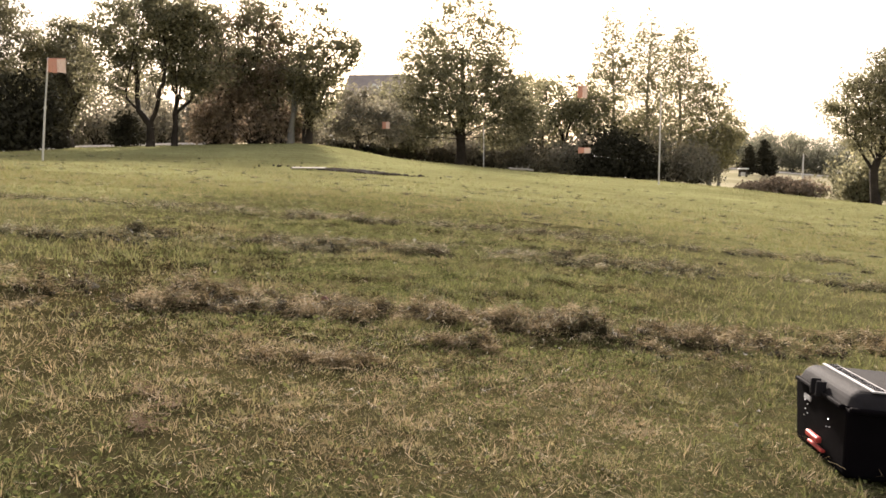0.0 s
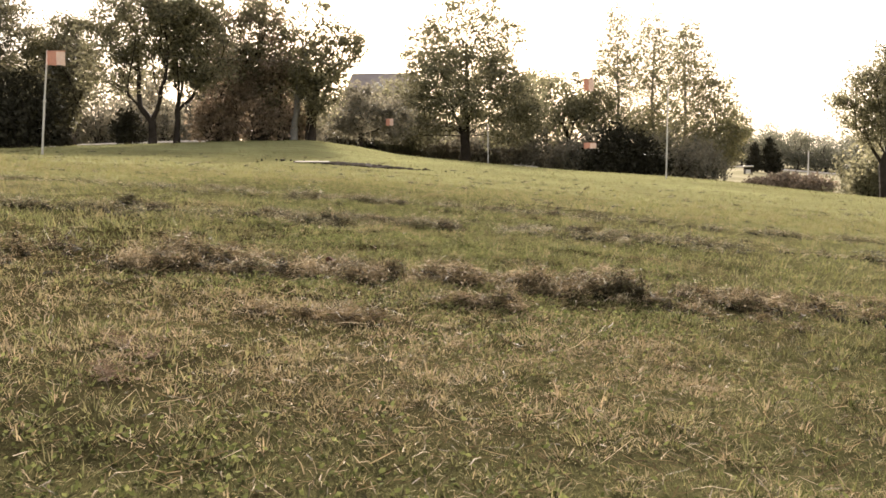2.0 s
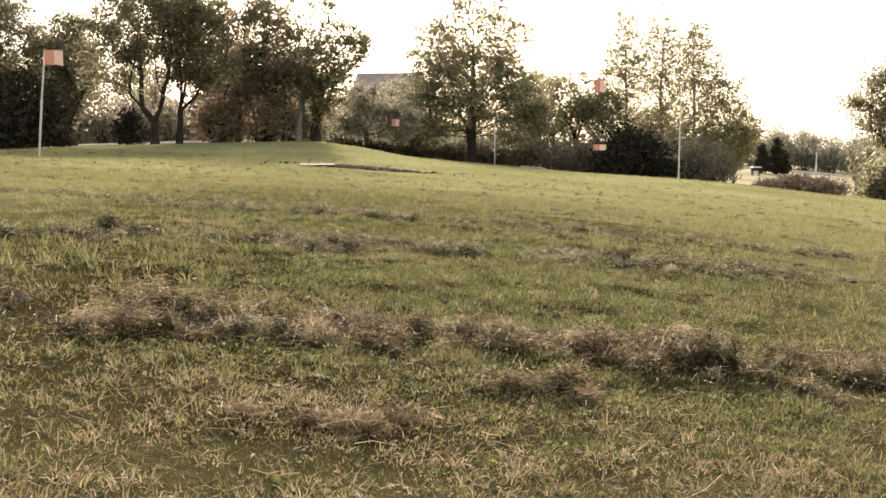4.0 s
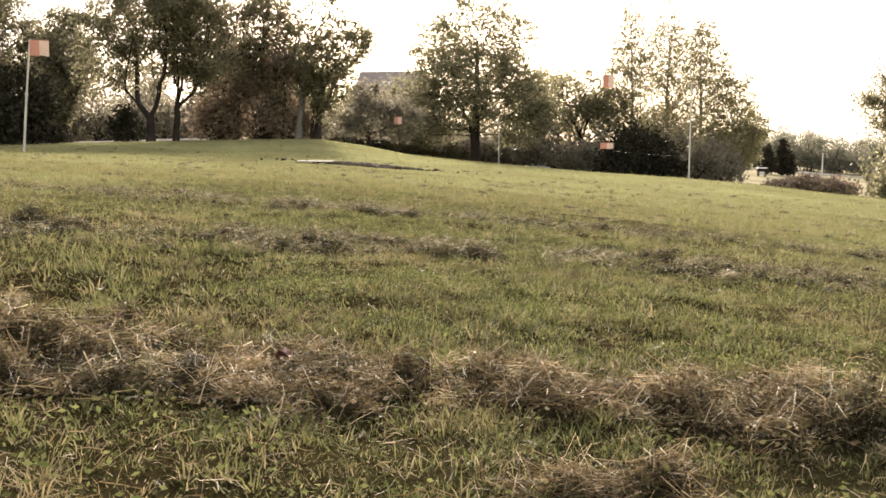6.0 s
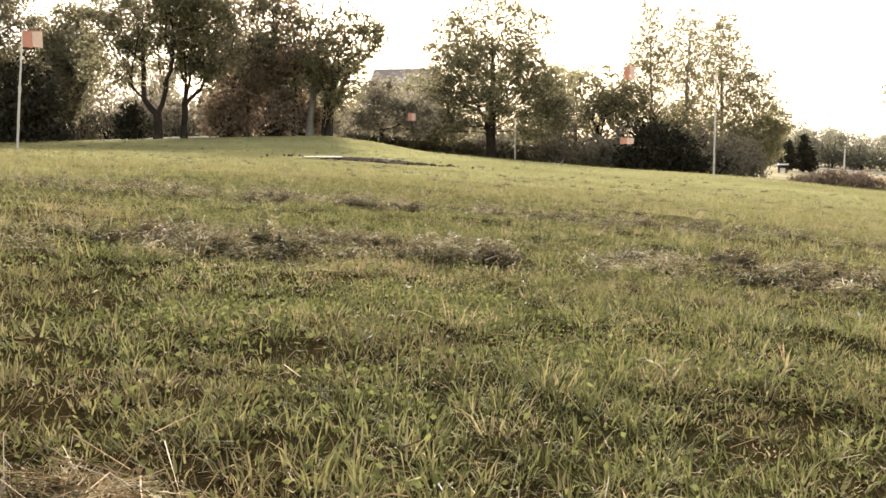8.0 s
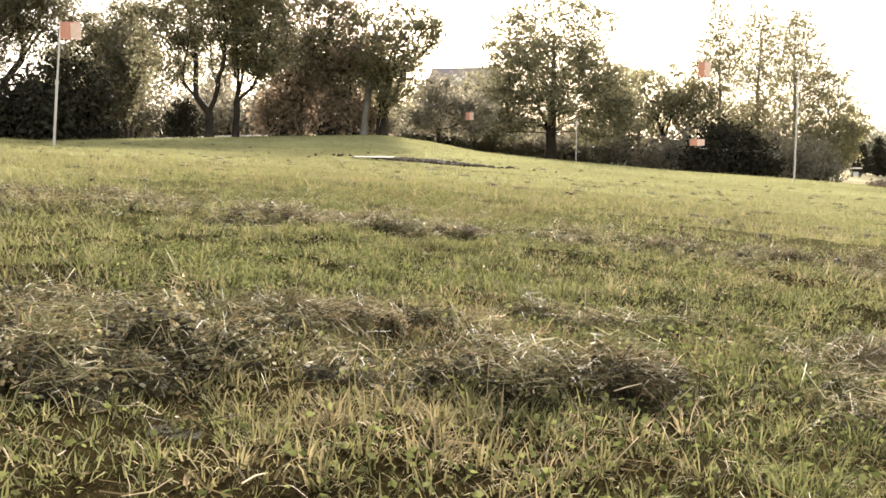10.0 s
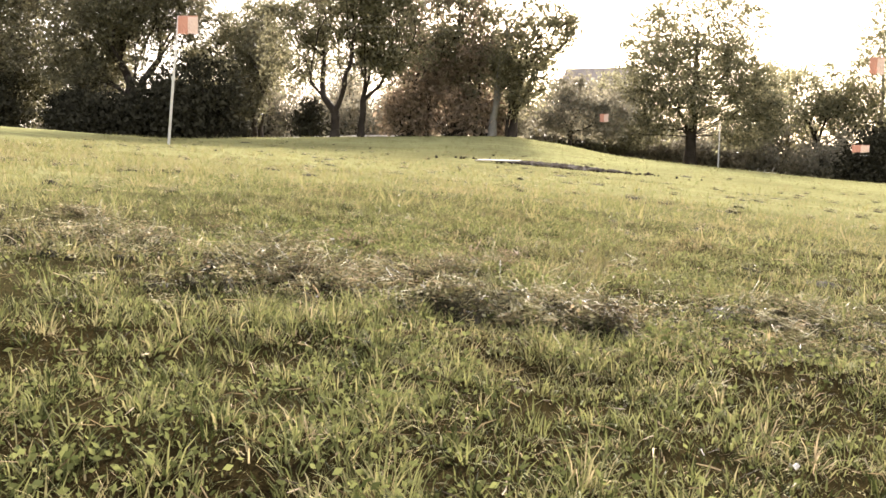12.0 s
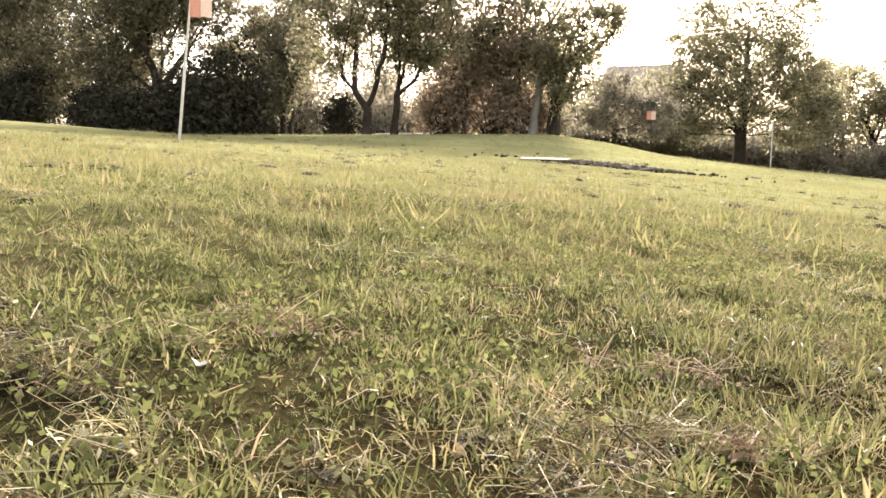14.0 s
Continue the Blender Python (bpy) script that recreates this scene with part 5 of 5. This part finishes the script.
tree("poplar_tree", POPLAR, 9.49, 88, 0.19, (-0.15, 13.0), [(-0.1, 14.2, 1.7, 2.5, 0.28), (-0.1, 11.4, 2.5, 2.5, 0.32), (0.04, 8.42, 2.6, 2.66, 0.4), (0.14, 4.63, 2.67, 2.4, 0.6)], 19000, 0.155, PALE_BARK, POPLAR_LEAF, 51, 0.4, 0.72)
tree("poplar_tree", POPLAR, 12.73, 90, 0.19, (-0.15, 13.0), [(0.0, 14.0, 1.7, 2.2, 0.28), (0.2, 11.6, 2.6, 2.4, 0.35), (0.4, 8.86, 2.6, 2.69, 0.45), (-0.13, 4.45, 2.71, 2.71, 0.6)], 20000, 0.155, PALE_BARK, POPLAR_LEAF, 52, 0.4, 0.72)
tree("poplar_tree", "shorter leafy poplar at the end of a stand", 15.56, 89, 0.18, (-0.14, 7.5), [(-0.07, 7.6, 2.12, 2.7, 0.6), (-0.39, 3.72, 2.66, 2.39, 1.0), (1.69, 5.4, 1.8, 1.9, 0.7)], 12000, 0.189, PALE_BARK, POPLAR_LEAF, 53, 0.45, 0.66)
tree("poplar_tree", "low leafy poplar sloping off towards the valley", 17.0, 92, 0.15, (0.1, 2.2), [(0.6, 5.0, 1.6, 1.6, 0.8), (-0.2, 2.8, 1.5, 1.5, 0.8), (-1.4, 2.8, 1.8, 1.7, 0.9)], 9500, 0.189, PALE_BARK, POPLAR_LEAF, 54, 0.45, 0.66)
tree("oak_tree", "dark tree with a leaning lower trunk at the slope", 17.85, 52, 0.24, (-0.36, 2.9), [(-0.78, 5.63, 1.73, 1.59, 1.0), (-2.35, 4.87, 0.93, 0.73, 0.8), (0.32, 6.82, 1.43, 1.4, 1.0), (1.17, 4.4, 1.9, 1.6, 1.0), (-1.14, 3.96, 1.16, 0.87, 0.6), (2.4, 6.2, 1.8, 1.6, 0.9), (0.2, 3.5, 1.7, 0.9, 0.9)],
     20600, 0.129, BARK, OAK_LEAF, 60, 0.45)

# hedges, shrubs and distant woods
shrub("dense near-black evergreen shrub at the field's edge", 5.2, 74, 5.6, 4.0, 5600, 0.226, DARK_LEAF, 70, 4)
shrub("dark lower evergreen shrub beside a taller one", 7.6, 74.5, 3.4, 2.9, 2600, 0.226, DARK_LEAF, 71, 3)
shrub("dark tapering evergreen shrub behind a taller one", 4.6, 76, 2.6, 3.6, 2200, 0.226, DARK_LEAF, 72, 2.4)
for i, (x, y, w, h) in enumerate(((-25.5, 42, 4.5, 3.9), (-28.6, 42.5, 4.5, 3.4), (-31.5, 42, 4.5, 2.2), (-33.6, 43, 3.4, 2.4), (-40.4, 44, 4.5, 3.2), (-45, 44.5, 4.5, 3.6))):
    shrub("dark unclipped hedge shrub under the trees", x, y, w, h, 5200, 0.192, DARK_LEAF, 80 + i, 2.6, "hedge_shrub")
for i, (x, y, w, h) in enumerate(((-18.8, 49.5, 3.0, 2.6), (-16.4, 50, 3.2, 2.8), (-15.0, 51, 2.2, 2.4))):
    shrub("brownish undergrowth round the tree trunks", x, y, w, h, 1716, 0.181, RUST_LEAF, 90 + i, 2.0, "undergrowth")
shrub("small dark shrub between the trees", -21.6, 45, 1.6, 1.9, 1170, 0.169, DARK_LEAF, 95)
shrub("low dark stump overgrown with ivy", -23.8, 42.5, 0.9, 0.9, 700, 0.12, DARK_LEAF, 96)
for i, (x, y, w, h) in enumerate(((-15.5, 82, 5, 4.4), (-17, 84, 6, 3.8), (-19, 80, 6, 3.8), (-1.8, 84, 7, 4.6), (1.6, 80, 4, 3.4), (3.4, 83, 5, 4.2), (10.5, 82, 6, 4.6), (13.2, 84, 5, 4.0), (-12.5, 86, 6, 4.4), (-9.0, 87, 6, 4.8), (-5.2, 86, 6, 4.6), (-3.2, 82, 4, 2.6), (-10.5, 83, 5, 2.4), (-13.2, 81, 4.5, 2.2), (-7.0, 84, 5, 2.4))):
    shrub("tangled olive brush at the edge of the field", x, y, w, h, 2808, 0.226, BRUSH_LEAF, 100 + i, 4, "brush")
for i, (x, y, w, h) in enumerate(((16.8, 74, 3.0, 1.1), (18.0, 72, 3.2, 1.3), (19.2, 70, 3.0, 1.4), (20.0, 60, 5.0, 4.8), (18.6, 57, 3.0, 3.0))):
    shrub("low brownish brush below the slope", x, y, w, h, 2340, 0.203, (RUST_LEAF, PIN_LEAF)[i > 2], 120 + i, 3, "brush")
for i in range(44):
    x, y = 26 + i * 2.0, 212 + 10 * math.sin(i * 2.1)
    tree("distant_tree", "hazy rounded tree of the far wood", x, y, 0.25, (0.1, 1.8), plain_lobes(random.Random(i), 8.2 + 1.4 * math.sin(i * 1.7) + 0.9 * math.sin(i * 0.6), 4.4, 0.05), 3600, 0.33, BARK, HAZED_WOOD_LEAF, 200 + i, 1.3, 0.6)
for x, y, h in ((36.2, 165, 5.6), (38.9, 166, 6.6), (40.6, 168, 4.6)):
    tree("conifer", "dark conical evergreen before the far wood", x, y, 0.15, (0, h * 0.5), [(0, h * 0.18, 1.5, h * 0.15, 1), (0, h * 0.42, 1.25, h * 0.18, 1), (0, h * 0.66, 0.85, h * 0.16, 1), (0, h * 0.86, 0.4, h * 0.12, 1)], 3600, 0.28, BARK, DARK_LEAF, 270 + int(x), 0.4)
for i in range(7):
    shrub("olive thicket behind the edge trees", -7 + i * 3.3, 97 + 2 * math.sin(i * 2.2), 5.0, 3.2 + 0.8 * math.sin(i * 1.6), 2028, 0.294, BRUSH_LEAF, 330 + i, 3, "brush")
for i in range(14):
    x, y = -95 + i * 6.4, 118 + 7 * math.sin(i * 1.3)
    tree("distant_tree", "hazy tree beyond the pasture", x, y, 0.2, (0, 1.4), plain_lobes(random.Random(i), 5.4 + 1.2 * math.sin(i * 2.3), 3.2, 0.1), 1300, 0.42, BARK, BRUSH_LEAF, 230 + i, 1.0)
for i in range(15):
    x, y = -78 + i * 4.9 + 1.2 * math.sin(i * 3.3), 84 + 5 * math.sin(i * 1.9)
    shrub("hazy olive brush beyond the first trees", x, y, 7.0, 3.2 + 1.0 * math.sin(i * 2.7), 2028, 0.294, BRUSH_LEAF, 300 + i, 3, "brush")
for i, x in enumerate((-66, -59, -53, -47, -42, -37.5, -34, -26.2, -23.5, -21)):
    tree("ash_tree", "hazy mid-distance tree seen between the nearer trunks", x, 68 + 4 * math.sin(i * 2.2), 0.16, (0.1, 1.8), plain_lobes(random.Random(i), 7.0 + 1.2 * math.sin(i * 1.7), 3.0, 0.08), 7000, 0.19, BARK, (BRUSH_LEAF, POPLAR_LEAF)[i % 2], 400 + i, 0.7)
for i, (x, y, h) in enumerate(((-42.5, 62, 4.8), (-36.8, 62, 5.0), (-33.4, 59, 4.6), (-31.5, 60, 4.4), (-29.0, 62, 4.6), (-26.8, 59, 3.2), (-24.4, 61, 4.0), (-22.2, 58, 3.0), (-20.2, 60, 3.8), (-35, 58, 4.0), (-39, 60, 4.4), (-17.6, 62, 3.4))):
    shrub("hazy green thicket seen between the trunks", x, y, 3.6, h, 1800, 0.2, BRUSH_LEAF, 430 + i, 2.4, "brush")
far_house(-21.2, 110)
far_shelter(31.9, 150)
utility_pole(48.4, 175, 4.6)
gravel_road("pale gravel road crossing the far pasture", 30.0, 75.0, 196.0, 200.0, 4.5)
gravel_road("pale gravel drive behind the hedge and the first trees", -62.0, -20.5, 58.0, 55.0, 3.2)

fallen_leaf("dry reddish-brown leaf lying on cut grass", -0.925, 7.12, 0.085, 0.07, DRY_LEAF, 1)
for i, (x, y) in enumerate(((1.04, 6.95), (-1.78, 7.85), (-1.1, 11.4), (0.4, 9.2), (-2.7, 12.9), (-1.9, 13.6), (-3.2, 14.6), (-0.9, 8.9), (0.9, 6.1))):
    fallen_leaf("small bleached leaf lying in the grass", x, y, 0.045, 0.022, PALE_LEAF, 10 + i)
